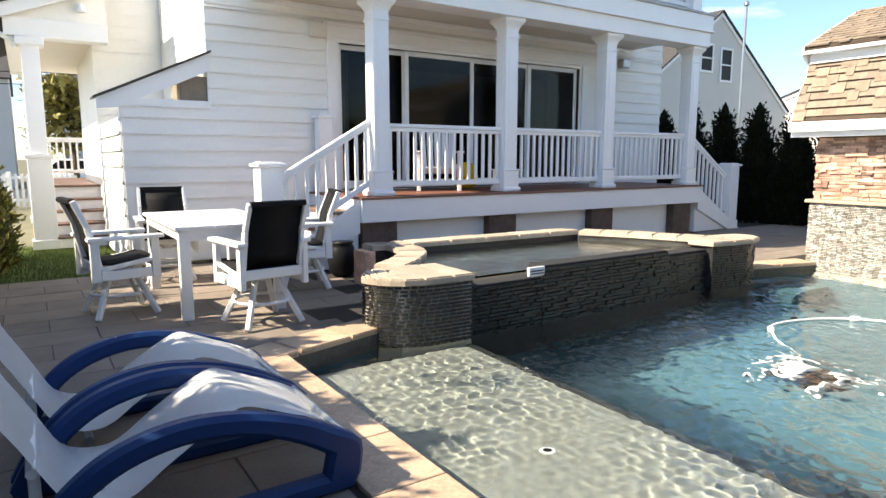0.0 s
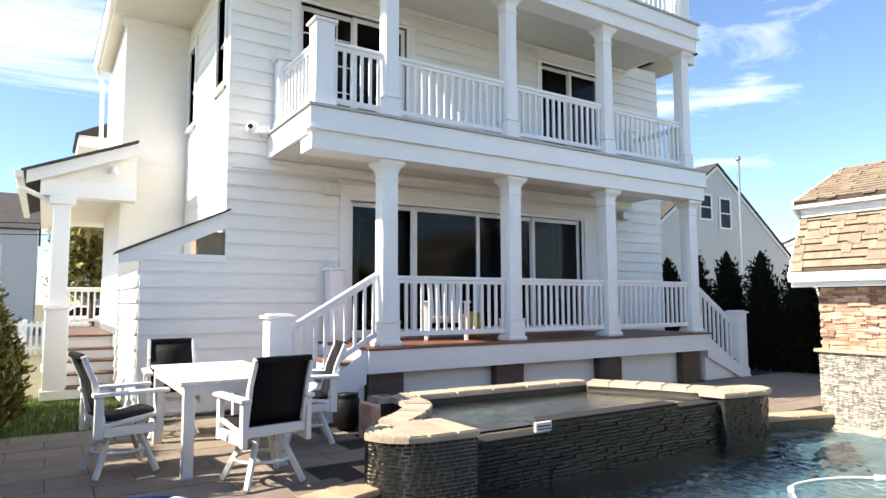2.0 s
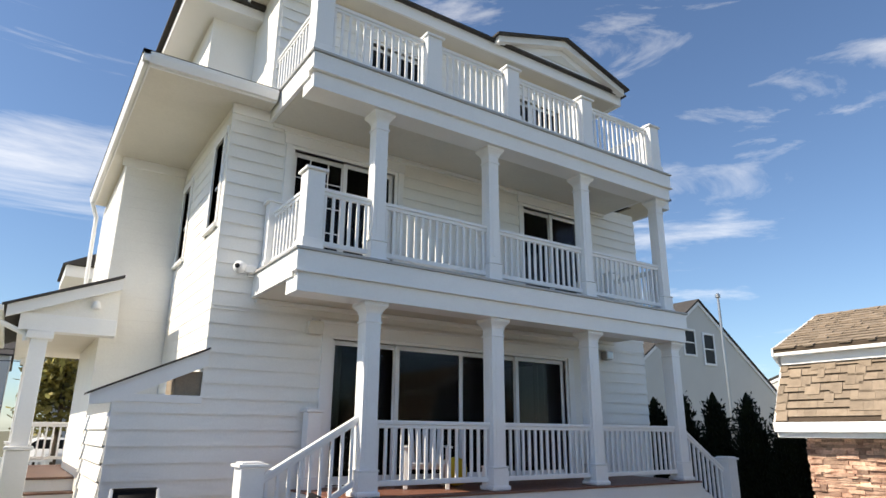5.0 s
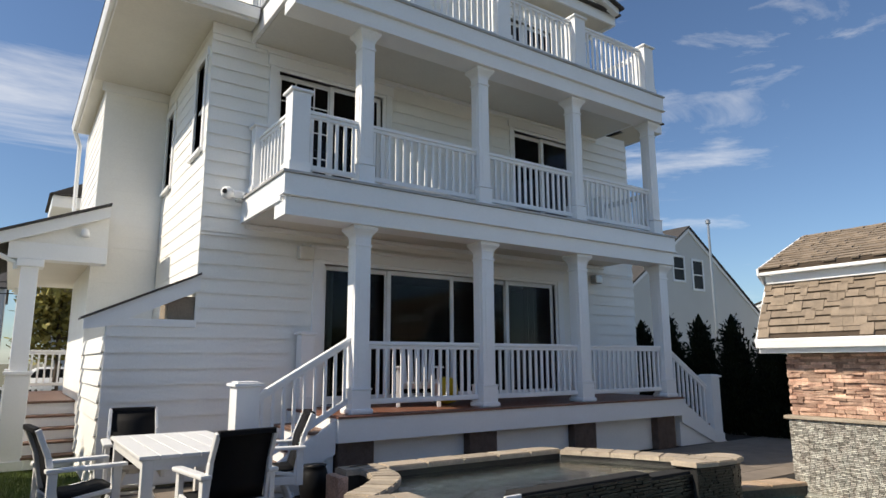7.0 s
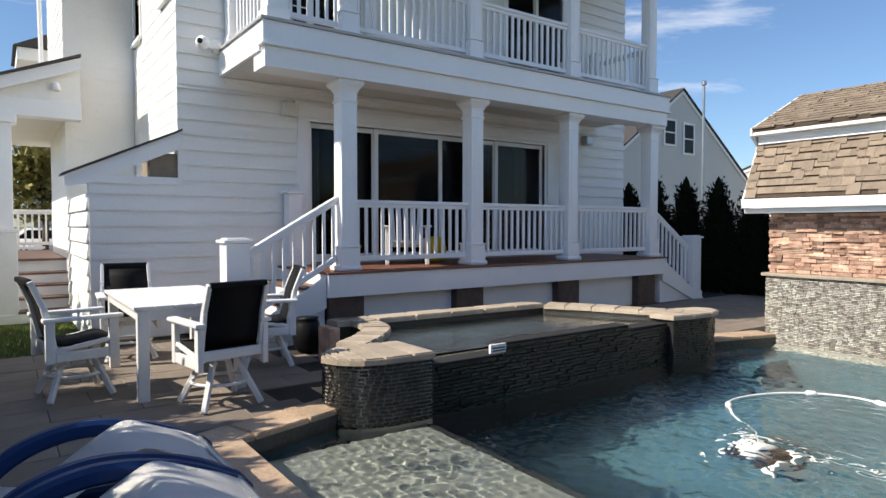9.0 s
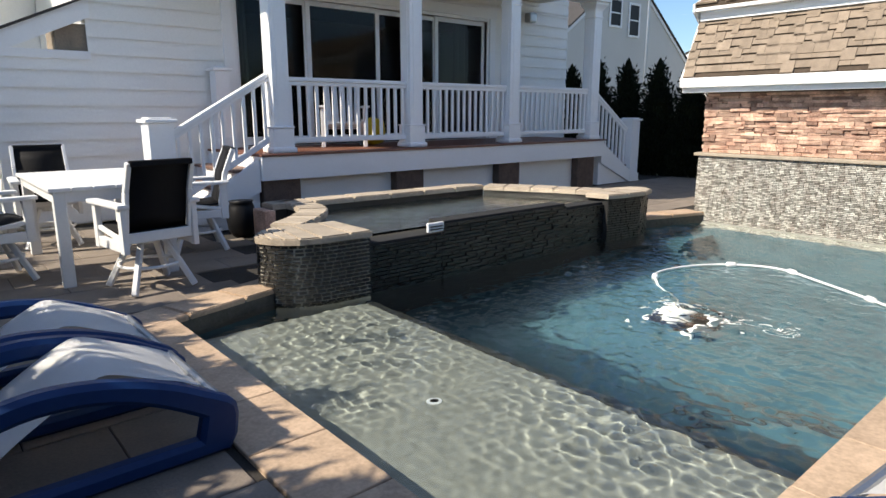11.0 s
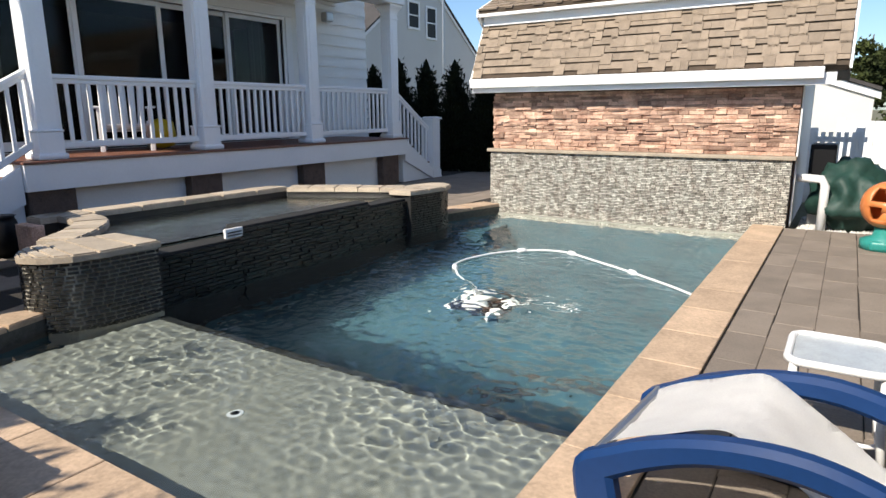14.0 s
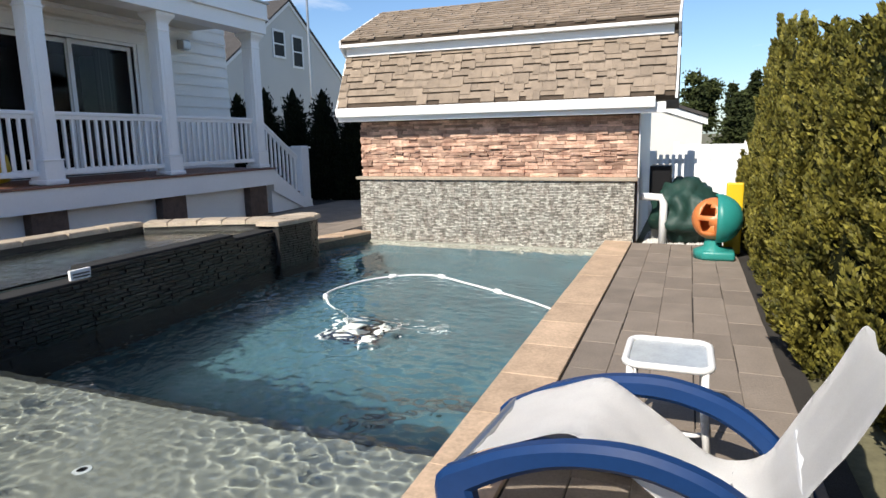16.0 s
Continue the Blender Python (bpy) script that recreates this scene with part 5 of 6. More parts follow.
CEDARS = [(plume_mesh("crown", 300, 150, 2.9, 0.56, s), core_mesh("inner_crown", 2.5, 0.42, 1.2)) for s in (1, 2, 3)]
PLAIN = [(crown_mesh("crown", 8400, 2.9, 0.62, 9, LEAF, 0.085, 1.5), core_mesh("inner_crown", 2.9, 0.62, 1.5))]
# crowns beyond the porch carry painted shade in their leaf colour
THIN = [(crown_mesh("crown", 7000, 2.9, 0.55, s, LEAFSHADED, 0.08, 1.05), core_mesh("inner_crown", 2.9, 0.55, 1.05)) for s in (4, 5)]
STEM = mesh_of("trunk", lathe([(0.06, -0.1), (0.05, 0.3), (0.03, 1.5), (0.01, 2.4)], 10), BARK)
crng = random.Random(5)


def cedar(x, y, h, kind, label, group, wide=1.0):
    t = thing("cedar_tree", x, y, -0.07, label, "tree", group, crng.random() * 360)
    t.scale = (wide, wide, h / 2.9)
    c, k = kind[crng.randrange(len(kind))]
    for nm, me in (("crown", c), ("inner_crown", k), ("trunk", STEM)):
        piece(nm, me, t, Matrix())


for i in range(15):
    x = -3.0 + 0.66 * i + crng.uniform(-0.06, 0.06)
    cedar(x, (-8.57 if x > 0.6 else -8.72) + crng.uniform(-0.06, 0.06), 2.5 + 0.22 * max(0, x - 3.0) + crng.uniform(-0.14, 0.12), CEDARS, "sunlit yellow-green cedar in a tall hedge", "cedars beside the paver strip", crng.uniform(0.8, 0.95))
for i, (x, y, h) in enumerate([(-4.35, 3.3, 2.3), (-4.3, 2.5, 2.15), (-4.4, 1.75, 2.35), (-4.75, 1.0, 2.4), (-4.95, 0.25, 2.5)] + [(-5.0, -0.5 - 0.72 * k, (2.5 if k < 1 else 2.8) + 0.5 * ((k * 7) % 5) / 5) for k in range(13)]):
    cedar(x, y, h, PLAIN, "dark cedar in the hedge behind the loungers", "cedars behind the loungers", 0.95)
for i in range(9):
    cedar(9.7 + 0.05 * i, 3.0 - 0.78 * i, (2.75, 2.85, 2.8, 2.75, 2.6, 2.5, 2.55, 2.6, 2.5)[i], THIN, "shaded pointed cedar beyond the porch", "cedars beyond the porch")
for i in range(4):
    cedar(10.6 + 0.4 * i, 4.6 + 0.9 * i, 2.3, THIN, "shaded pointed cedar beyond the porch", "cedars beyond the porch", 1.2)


def leafy(name, x, y, h, r, n, material, label, size, trunk=0.12, seed=1, base=0.35, z=-0.07):
    """A broad tree: tapered trunk, limbs and clumps of leaves with gaps."""
    rng = random.Random(seed)
    t = thing(name, x, y, z, label, "tree")
    limbs = []
    part("trunk", tube([(0, 0, 0), (0.05, 0.03, h * 0.3), (-0.03, 0.05, h * 0.6), (0.02, 0, h * 0.9)], [trunk, trunk * 0.8, trunk * 0.5, trunk * 0.12], 8), BARK, t, "", True)
    verts, faces = [], []
    for i in range(16):
        a, u = rng.random() * 6.28, rng.uniform(base, 0.95)
        ln = r * (1.1 - u * 0.6) * rng.uniform(0.6, 1)
        p0 = Vector((0, 0, h * u * 0.85))
        p1 = p0 + Vector((math.cos(a) * ln, math.sin(a) * ln, ln * 0.45))
        part("limb", tube([p0, p0.lerp(p1, 0.5) + Vector((0, 0, -0.05 * ln)), p1], [trunk * 0.35, trunk * 0.22, trunk * 0.06], 6), BARK, t)
        for _ in range(n // 16):
            c = p0.lerp(p1, rng.uniform(0.35, 1.1)) + Vector((rng.gauss(0, 0.16), rng.gauss(0, 0.16), rng.gauss(0, 0.12))) * r
            d1 = Vector((rng.gauss(0, 1), rng.gauss(0, 1), rng.gauss(0, 1))).normalized()
            d2 = d1.cross(Vector((rng.gauss(0, 1), rng.gauss(0, 1), rng.gauss(0, 1)))).normalized()
            s = size * rng.uniform(0.6, 1.3)
            k = len(verts)
            verts += [tuple(c - d1 * s), tuple(c + d2 * s * 0.5), tuple(c + d1 * s), tuple(c - d2 * s * 0.5)]
            faces.append((k, k + 1, k + 2, k + 3))
    me = bpy.data.meshes.new("crown")
    me.from_pydata(verts, [], faces)
    me.materials.append(material)
    piece("crown", me, t, Matrix())
    return t


leafy("autumn_tree", -2.1, 17.5, 4.9, 1.5, 3600, AUTUMN, "young tree with yellowing autumn leaves", 0.13, seed=3, base=0.3)
leafy("pine_tree", 26, -7.75, 4.6, 1.0, 9000, PINE, "dark rounded pine behind the white fence", 0.085, 0.16, 20, 0.3)


def spire(x, y, h, r, seed):
    """A far conifer: tiers of drooping boughs round a straight stem, with a thin tip."""
    rng = random.Random(seed)
    t = thing("conifer_tree", x, y, -0.07, "dark green pointed conifer behind the white fence", "tree", "conifers behind the fence")
    part("trunk", tube([(0, 0, 0), (0, 0, h)], [0.13, 0.012], 8), BARK, t)
    verts, faces = [], []
    z = 0.08 * h
    while z < h * 0.98:
        reach = r * (1 - z / h) ** 0.9 + 0.05
        for _ in range(9):
            a, ln = rng.random() * 6.28, reach * rng.uniform(0.6, 1.12)
            d = Vector((math.cos(a), math.sin(a), 0))
            for _ in range(22):
                v = rng.random() ** 0.7
                p = d * (ln * v) + Vector((rng.gauss(0, 0.05), rng.gauss(0, 0.05), z + 0.3 * ln * (v * v - 0.4 * v) + rng.gauss(0, 0.045)))
                w = Vector((rng.gauss(0, 1), rng.gauss(0, 1), rng.gauss(0, 0.5))).normalized()
                q = w.cross(Vector((rng.gauss(0, 1), rng.gauss(0, 1), rng.gauss(0, 1)))).normalized()
                k = len(verts)
                verts += [tuple(p - w * 0.08), tuple(p + q * 0.04), tuple(p + w * 0.1), tuple(p - q * 0.04)]
                faces.append((k, k + 1, k + 2, k + 3))
        z += 0.14 + 0.05 * rng.random()
    me = bpy.data.meshes.new("crown")
    me.from_pydata(verts, [], faces)
    me.materials.append(PINE)
    piece("crown", me, t, Matrix())


for i, (x, y, h, r) in enumerate([(25, -9.0, 3.5, 0.9), (24, -9.75, 3.85, 0.95), (26, -10.6, 4.2, 1.1), (23, -10.4, 3.6, 1.0), (22, -9.0, 2.9, 1.1), (21, -9.6, 2.6, 1.1), (28, -11.6, 4.6, 1.2), (24, -11.6, 4.3, 1.2), (27, -9.6, 3.3, 1.3)]):
    spire(x, y, h, r, 40 + i)

# lawn strip
bm_v, bm_f = [], []
grng = random.Random(11)
for _ in range(9000):
    gx, gy = grng.uniform(-4.0, -2.5), grng.uniform(1.25, 4.6)
    if gx > -3.1 and gy > 3.95:
        continue
    a, s = grng.random() * 6.28, grng.uniform(0.03, 0.07)
    dx, dy = math.cos(a) * 0.006, math.sin(a) * 0.006
    k = len(bm_v)
    bm_v += [(gx - dx, gy - dy, -0.07), (gx + dx, gy + dy, -0.07), (gx + grng.gauss(0, 0.02), gy + grng.gauss(0, 0.02), -0.03 + s)]
    bm_f.append((k, k + 1, k + 2))
me = bpy.data.meshes.new("lawn")
me.from_pydata(bm_v, [], bm_f)
me.materials.append(GRASS)
tagged(new("lawn", me), "green lawn strip before the side porch", "grass", "", "stuff")
fixed("lawn_bed", boxes((-4.4, -2.47, 1.21, 4.6, -0.074, -0.04)), GRASS, "turf under the lawn strip", "grass")


# neighbouring houses
def gabled(name, x0, x1, y0, y1, eave, ridge, label, wallm, windows, along="y"):
    t = thing(name, (x0 + x1) / 2, (y0 + y1) / 2, -0.07, label, "house")
    hx, hy, o = (x1 - x0) / 2, (y1 - y0) / 2, 0.12
    part("wall", profile([(-hx, 0), (hx, 0), (hx, eave), (0, ridge), (-hx, eave)], -hy, hy, "y") if along == "y" else profile([(-hy, 0), (hy, 0), (hy, eave), (0, ridge), (-hy, eave)], -hx, hx, "x"), wallm, t)
    a, b = (hx, hy) if along == "y" else (hy, hx)
    k = (ridge - eave) / a
    for s in (-1, 1):
        part("roof", profile([(0, ridge + 0.02), (s * (a + o), eave - k * o + 0.02), (s * (a + o), eave - k * o + 0.1), (0, ridge + 0.1)], -b - o, b + o, "y" if along == "y" else "x"), ROOFDARK, t)
        part("rake_board", profile([(0, ridge), (s * (a + o), eave - k * o), (s * (a + o), eave - k * o - 0.16), (0, ridge - 0.18)], -b - 0.06, -b - 0.005, "y" if along == "y" else "x"), TRIM, t)
    for wx, wz, w, h in windows:
        wx -= (x0 + x1) / 2
        wd = part("window", rbox((wx - w / 2 - 0.1, wx - w / 2, -hy - 0.05, -hy - 0.002, wz - h / 2 - 0.1, wz + h / 2 + 0.1), (wx + w / 2, wx + w / 2 + 0.1, -hy - 0.05, -hy - 0.002, wz - h / 2 - 0.1, wz + h / 2 + 0.1), (wx - w / 2, wx + w / 2, -hy - 0.05, -hy - 0.002, wz + h / 2, wz + h / 2 + 0.1), (wx - w / 2, wx + w / 2, -hy - 0.06, -hy - 0.002, wz - h / 2 - 0.1, wz - h / 2), (wx - w / 2, wx + w / 2, -hy - 0.04, -hy - 0.003, wz - 0.03, wz + 0.03), b=0.01, seg=1), TRIM, t)
        for za, zb in ((wz - h / 2, wz - 0.031), (wz + 0.031, wz + h / 2)):
            part("pane", boxes((wx - w / 2, wx + w / 2, -hy - 0.02, -hy - 0.004, za, zb)), BLACK, wd, "dark window pane")
    return t


gabled("neighbour_house", 16.6, 28.2, 10, 20, 3.75, 7.75, "cream gabled neighbouring house with two upper windows", NBWALL, [(21.5, 5.75, 0.75, 1.05), (22.95, 5.55, 0.72, 1.3)])
gabled("neighbour_house", -14, -3.9, 30, 40, 5.2, 7.6, "grey neighbouring house across the street", NBWALL, [(-6.0, 3.6, 1.2, 1.4), (-8.5, 3.6, 1.2, 1.4), (-6.0, 1.2, 1.2, 1.4)], "x")
gabled("neighbour_house", -1.5, 9, 33, 42, 4.6, 7.0, "white neighbouring house behind the tree", NBWALL, [(0.2, 3.4, 1.0, 1.4), (2.5, 3.4, 1.0, 1.4)], "x")
gabled("neighbour_house", 31, 40, 5, 13, 4.2, 5.6, "white low house far behind the shed", NBWALL, [], "x")
gabled("garage", 14, 20, -7.75, -3.5, 1.85, 2.6, "white garage with grey roof behind the fence", NBWALL, [], "x")
pole = thing("vent_pole", 17.6, 5.9, -0.07, "tall grey metal pole with a cap", "pole")
part("shaft", tube([(0, 0, 0), (0, 0, 6.6)], [0.055, 0.045], 10), METAL, pole)
part("cap", lathe([(0.04, 6.6), (0.09, 6.63), (0.09, 6.74), (0.04, 6.78)], 12), METAL, pole)
line = thing("overhead_line", 8, 26.2, -0.07, "thin black overhead wires between wooden poles", "utility line")
for px in (0, -46):
    part("pole", tube([(px, 0, 0), (px, 0, 6.4)], [0.14, 0.1], 10), BARK, line)
    part("crossarm", rbox((px - 0.05, px + 0.05, -0.5, 0.5, 5.6, 5.72), b=0.01), BARK, line)
for dz, dy in ((5.76, -0.42), (5.3, 0.12)):
    part("cable", tube([(-46 + 46 * k / 12, dy, dz - 0.9 * (1 - (k / 6 - 1) ** 2)) for k in range(13)], 0.02, 5), BLACK, line)
fixed("road", boxes((-60, 12, 21, 28, -0.073, -0.068)), ASPHALT, "grey asphalt street beyond the side porch", "road")
# fence by the street and white fence, gate beyond the pool house


def picket(name, x0, y0, n, step, h, turn, label, width=0.07, solid=False):
    t = thing(name, x0, y0, -0.07, label, "fence", rz=turn)
    me = mesh_of("picket", rbox((0, width, -0.012, 0.012, 0.05, h), b=0.004, seg=1), TRIM)
    for i in range(n):
        piece("picket", me, t, pose(i * step, 0, 0))
    for z in (0.2, h - 0.15):
        part("rail", rbox((0, n * step, 0.014, 0.05, z, z + 0.08), b=0.006), TRIM, t)
    for i in range(0, n + 1, max(6, n // 3)):
        part("post", rbox((i * step - 0.06, i * step + 0.06, 0.052, 0.17, 0, h + 0.06), b=0.01), TRIM, t)
    return t


picket("picket_fence", -7.0, 14.5, 34, 0.14, 1.0, 0, "white picket fence near the street")
picket("board_fence", 12.0, -7.2, 30, 0.145, 1.2, -90, "solid white vinyl board fence", 0.14)
picket("board_gate", 8.0, -6.9, 7, 0.1, 1.1, -90, "white slatted gate beside the pool house", 0.06)

# parked car
car = thing("parked_car", -1.2, 24.2, -0.065, "white parked car on the street", "car")
bm = profile([(-2.1, 0.35), (2.1, 0.35), (2.15, 0.7), (1.6, 0.85), (0.9, 0.95), (0.35, 1.4), (-1.2, 1.42), (-1.8, 0.98), (-2.15, 0.85)], -0.85, 0.85, "y")
bmesh.ops.bevel(bm, geom=bm.edges[:], offset=0.06, segments=2, affect="EDGES")
part("body", bm, FURN, car, "", True)
for s in (-1, 1):
    part("side_window", profile([(-1.6, 1.0), (0.75, 0.98), (0.3, 1.33), (-1.15, 1.35)], s * 0.853, s * 0.857, "y"), BLACK, car)
    for wx in (-1.35, 1.35):
        w = part("wheel", lathe([(0.2, -0.1), (0.33, -0.09), (0.33, 0.09), (0.2, 0.1)], 20), BLACK, car)
        w.matrix_basis = pose(wx, s * 0.78, 0.33, 90, 0, 0)

# things beside the pool house
toy = thing("toy_climber", 4.25, -7.76, 0.0, "orange and teal plastic toy ball on a stand", "toy")
ball = bmesh.new()
bmesh.ops.create_uvsphere(ball, u_segments=24, v_segments=14, radius=0.235)
bmesh.ops.translate(ball, verts=ball.verts[:], vec=(0, 0, 0.44))
holes = [f for f in ball.faces if any((f.calc_center_median() - Vector((0, 0, 0.44))).normalized().dot(Vector(d).normalized()) > 0.93 for d in ((-1, 0.5, 0.6), (-1, 0.45, -0.45), (-0.7, -0.6, 0.2)))]
bmesh.ops.delete(ball, geom=holes, context="FACES")
bmesh.ops.solidify(ball, geom=ball.faces[:], thickness=0.03)
part("ball", ball, ORANGE, toy, "orange ball with round holes", True)
half = bmesh.new()
bmesh.ops.create_uvsphere(half, u_segments=24, v_segments=14, radius=0.255)
bmesh.ops.delete(half, geom=[v for v in half.verts if v.co.y > 0.02], context="VERTS")
bmesh.ops.translate(half, verts=half.verts[:], vec=(0, -0.02, 0.44))
bmesh.ops.solidify(half, geom=half.faces[:], thickness=-0.02)
part("back_shell", half, TEAL, toy, "teal half shell", True)
part("stand", merge(lathe([(0.2, 0.0), (0.2, 0.09), (0.1, 0.13), (0.08, 0.24)], 16), rbox((-0.2, 0.2, -0.22, 0.12, 0.0, 0.1), b=0.03)), TEAL, toy, "teal stand", True)
slide = thing("toy_slide", 4.58, -7.97, 0.0, "yellow plastic toy panel leaning by the hedge", "toy")
part("panel", rbox((-0.04, 0.3, -0.06, 0.06, 0.0, 0.76), b=0.03), YELLOW, slide)
part("ridge", rbox((-0.08, -0.03, -0.09, 0.09, 0.0, 0.82), b=0.02), YELLOW, slide)
tarp = thing("covered_grill", 5.75, -7.45, -0.07, "bulky thing under a dark green tarp", "tarp")
tb2 = bmesh.new()
bmesh.ops.create_icosphere(tb2, subdivisions=4, radius=1)
for v in tb2.verts:
    p = v.co.copy()
    q = noise.noise(p * 2.3) * 0.12 + noise.noise(Vector((p.x * 7, p.y * 7, p.z * 1.5))) * 0.05
    v.co = Vector((p.x * (0.45 + q), p.y * (0.42 + q), max(0.0, 0.42 + p.z * (0.42 + q) + 0.06 * p.x)))
part("cover", tb2, TARP, tarp, "", True)
pump = thing("pool_filter", 5.95, -7.12, -0.07, "black pool filter box with white pipes", "pool filter")
part("box", rbox((-0.2, 0.2, -0.14, 0.14, 0.62, 1.02), b=0.02), BLACK, pump)
part("stand", rbox((-0.16, 0.16, -0.1, 0.1, 0.0, 0.619), b=0.01), METAL, pump)
pipe = thing("pool_pipe", 5.35, -7.05, -0.07, "white plastic pipe bent down beside the wall", "pipe")
part("tube", tube([(0.15, 0.16, 0.62), (0, 0.1, 0.64), (0, -0.1, 0.63), (-0.02, -0.14, 0.55), (-0.02, -0.14, 0.0)], 0.05, 10), FURN, pipe, "", True)
grav = []
gf = []
for _ in range(1500):
    c = Vector((grng.uniform(4.9, 6.4), grng.uniform(-8.1, -6.95), -0.06))
    s, k = grng.uniform(0.012, 0.03), len(grav)
    grav += [tuple(c + Vector(d) * s) for d in ((1, 0, 0), (0, 1, 0), (-1, 0, 0), (0, -1, 0), (0, 0, 1))]
    gf += [(k, k + 1, k + 4), (k + 1, k + 2, k + 4), (k + 2, k + 3, k + 4), (k + 3, k, k + 4)]
me = bpy.data.meshes.new("gravel")
me.from_pydata(grav, [], gf)
me.materials.append(NBWALL)
tagged(new("gravel", me), "white gravel bed by the pool house", "gravel", "", "stuff")


# ---- pieces of pavement, coping, stone and roof ----
prng = random.Random(21)
PAVES = {}


def slab(x0, x1, y0, y1, parent=patio, name="paver", material=PAVER, z0=-0.01, z1=0.0, gap=0.0042):
    key = (round(x1 - x0, 3), round(y1 - y0, 3), name)
    if key not in PAVES:
        w, d = (x1 - x0) / 2 - gap * 0.6, (y1 - y0) / 2 - gap
        bm = boxes((-w, w, -d, d, -0.03, 0.0))
        bmesh.ops.bevel(bm, geom=[e for e in bm.edges if all(v.co.z > -0.01 for v in e.verts)], offset=0.004, segments=1, affect="EDGES")
        PAVES[key] = mesh_of(name, bm, material)
    piece(name, PAVES[key], parent, pose((x0 + x1) / 2, (y0 + y1) / 2, z1 + prng.uniform(-0.003, 0.0015)))


# strip beside the pool
rows = (-6.83, -7.07, -7.31, -7.55, -7.79, -8.03)
for r in range(5):
    x = -4.3 + (0.0, 0.32, 0.14, 0.42, 0.22)[r]
    while x < 5.0:
        slab(x, min(x + 0.52, 5.08), rows[r + 1] - prng.choice((0.0035, 0.0035, 0.0035, -0.001)), rows[r] + (prng.choice((0.0035, 0.0035, -0.001)) if r else -0.005))
        x += 0.52
# patio round the loungers and the table
for r in range(19):
    y = -6.83 + 0.42 * r
    x = -4.38 + (0.0, 0.32)[r % 2]
    while x < -0.4:
        lim = -2.42 if y < -2.9 else (-1.35 if y < -2.2 else (-0.55 if y < -0.4 else -1.4))
        if x + 0.64 <= lim + 0.3:
            slab(x, min(x + 0.64, lim), y, y + 0.42)
        x += 0.64
# paving beside the spa's far end
for r in range(6):
    x = 3.6 + 0.3 * (r % 2)
    while x < 9.2:
        if not (x < 4.2 and r < 1):
            slab(x, x + 0.62, -2.55 + 0.42 * r, -2.13 + 0.42 * r)
        x += 0.62
# coping stones
for i in range(13):
    slab(-2.08 + i * 0.555, -2.08 + (i + 1) * 0.555, -6.83, -6.48, name="coping_stone", material=COPING, z1=0.012)
for i in range(7):
    slab(-2.42, -2.06, -6.48 + i * 0.5, -6.48 + (i + 1) * 0.5, name="coping_stone", material=COPING, z1=0.012)


def coping_line(p, q, n, w):
    p, q = Vector(p), Vector(q)
    d = (q - p).normalized()
    nrm = Vector((-d.y, d.x)) * w
    for i in range(n):
        a, b = p.lerp(q, i / n + 0.006), p.lerp(q, (i + 1) / n - 0.006)
        ob = part("coping_stone", prism([tuple(a), tuple(b), tuple(b + nrm), tuple(a + nrm)], -0.03, 0.012, 0.008), COPING, patio)


coping_line((-2.42, -3.1), (-1.03, -2.69), 3, 0.34)
coping_line((3.95, -2.72), (5.1, -3.04), 2, 0.34)

# ledgestones of the pool house: the stretch towards the porch as pieces, the rest as one field
zz = 0.832
lk = {}
lv, lf2 = [], []
while zz < 1.62:
    hh = prng.choice((0.022, 0.03, 0.038, 0.05))
    y = SY0 + 0.005
    while y < SY1 - 0.02:
        ln = min(prng.choice((0.08, 0.13, 0.18, 0.26)), SY1 - 0.004 - y)
        if ln > 0.03:
            out = prng.uniform(0.0, 0.035)
            key = (round(ln, 3), hh)
            if key not in lk:
                bm = boxes((-0.03, 0.02, 0.002, ln - 0.002, 0.0015, hh - 0.0015))
                for v in bm.verts:
                    if v.co.x < 0:
                        v.co += Vector((prng.uniform(-0.008, 0.012), prng.uniform(-0.004, 0.004), prng.uniform(-0.004, 0.004)))
                lk[key] = mesh_of("ledgestone", bm, LEDGE)
            m = shed_at @ pose(SXF - out, y, zz)
            if y > -4.95:
                piece("ledgestone", lk[key], front, m)
            else:
                k = len(lv)
                lv.extend([tuple(m @ v.co) for v in lk[key].vertices])
                lf2.extend([tuple(k + q for q in p.vertices) for p in lk[key].polygons])
        y += ln
    zz += hh
me = bpy.data.meshes.new("ledgestone_field")
me.from_pydata(lv, [], lf2)
me.materials.append(LEDGE2)
ob = new("ledgestone_field", me)
ob.parent = front
tagged(ob, "", "", "", "stuff")


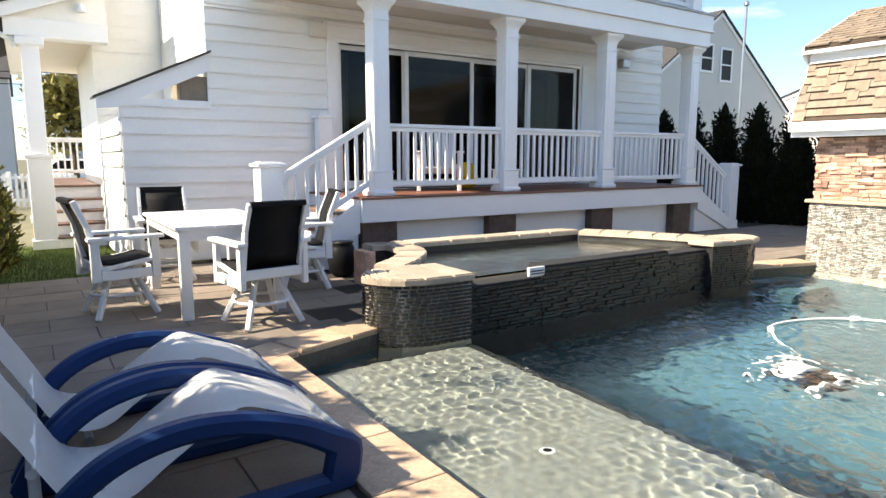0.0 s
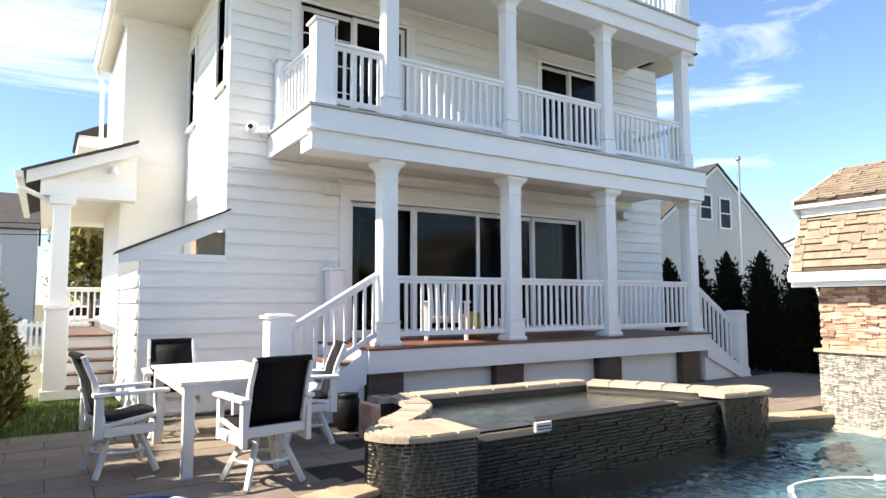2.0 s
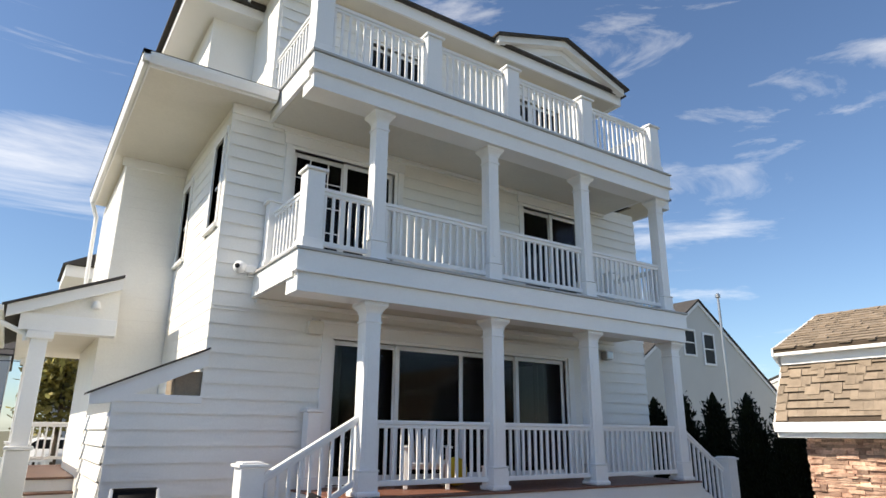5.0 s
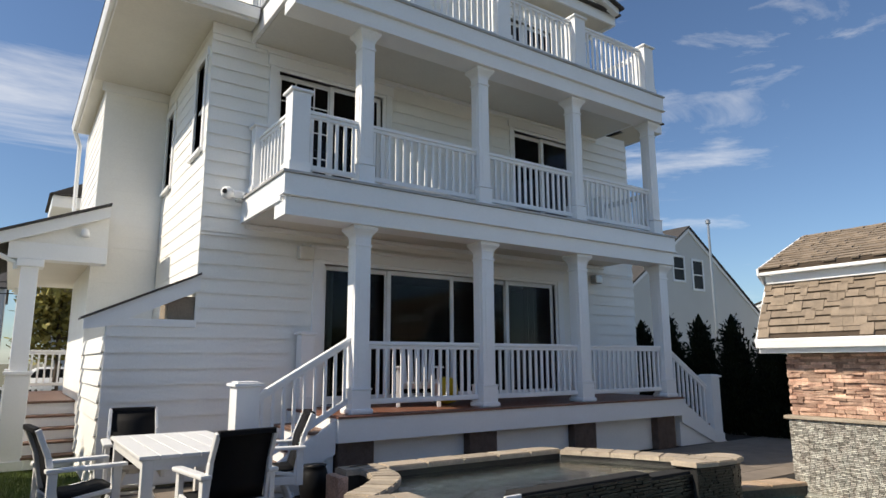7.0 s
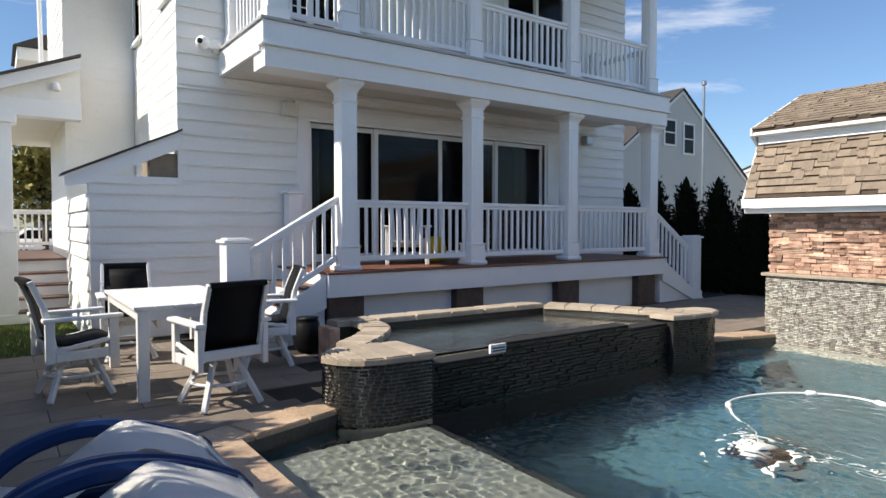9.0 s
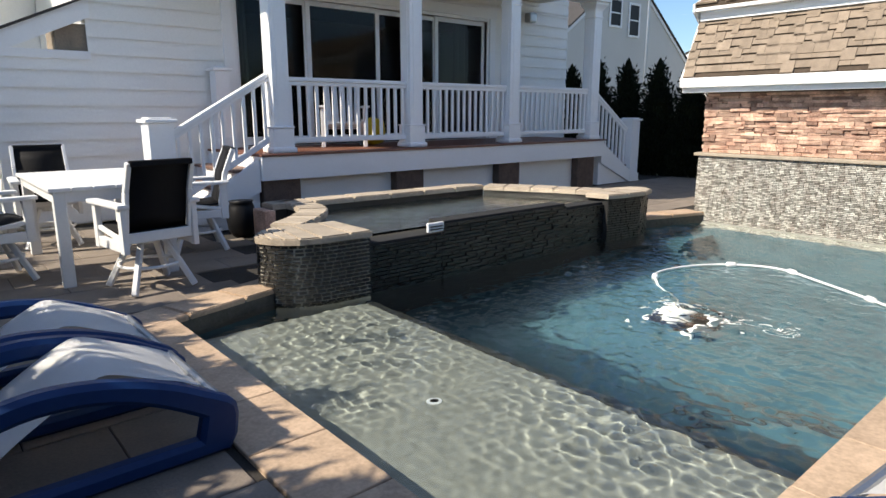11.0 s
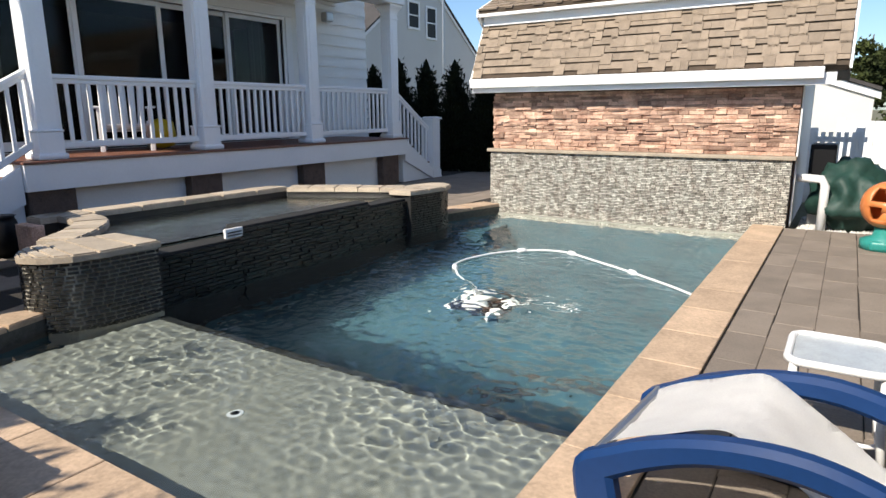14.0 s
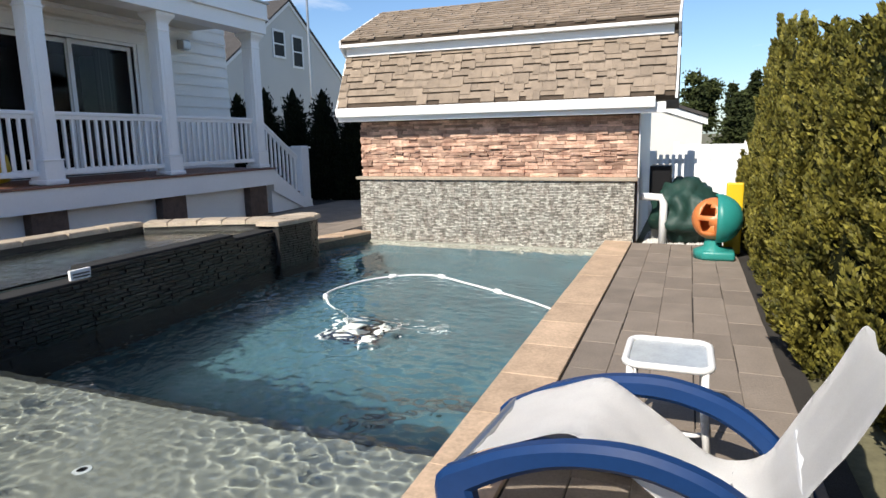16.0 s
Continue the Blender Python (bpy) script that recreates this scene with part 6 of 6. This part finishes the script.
# shingles: the lower slope as pieces, the upper slope as one field
def shingle_rows(x0, z0, x1, z1, expo, y0, y1, seed, emit):
    rng = random.Random(seed)
    d = Vector((x1 - x0, 0, z1 - z0))
    n = round(d.length / expo)
    lean = math.degrees(math.atan2(z1 - z0, x1 - x0))
    for r in range(n):
        y = y0
        while y < y1 - 0.02:
            w = min(rng.choice((0.09, 0.12, 0.15, 0.19)), y1 - y)
            cut = 0.0 if rng.random() < 0.54 else 0.5
            p = Vector((x0, 0, z0)) + d * ((r + cut) / n)
            emit(p.x, y, p.z, w, d.length / n * (1 - cut), lean, 0.022 if not cut else 0.012)
            y += w


sk = {}


def as_piece(x, y, z, w, e, lean, t):
    key = (round(w, 3), t)
    if key not in sk:
        sk[key] = mesh_of("shingle", boxes((-0.012, e + 0.02, 0.0015, w - 0.0015, 0.0, t)), SHINGLE)
    piece("shingle", sk[key], lower, shed_at @ (pose(x, y, z) @ pose(0, 0, 0, 0, -lean, 0)))


shingle_rows(4.925, 1.845, 5.30, 2.60, 0.12, YA, YB, 3, as_piece)
fv, ff = [], []


def as_field(x, y, z, w, e, lean, t):
    m = shed_at @ (pose(x, y, z) @ pose(0, 0, 0, 0, -lean, 0))
    k = len(fv)
    fv.extend([tuple(m @ Vector(p)) for p in ((-0.012, 0.0015, 0), (e + 0.02, 0.0015, 0), (e + 0.02, w - 0.0015, 0), (-0.012, w - 0.0015, 0), (-0.012, 0.0015, t), (e + 0.02, 0.0015, t * 0.3), (e + 0.02, w - 0.0015, t * 0.3), (-0.012, w - 0.0015, t))])
    ff.extend([(k + 4, k + 5, k + 6, k + 7), (k, k + 4, k + 7, k + 3), (k, k + 1, k + 5, k + 4), (k + 3, k + 7, k + 6, k + 2)])


shingle_rows(5.13, 2.795, 6.52, 3.425, 0.12, YA, YB, 4, as_field)
me = bpy.data.meshes.new("shingle_field")
me.from_pydata(fv, [], ff)
me.materials.append(SHINGLE2)
ob = new("shingle_field", me)
ob.parent = shed
tagged(ob, "", "", "", "stuff")
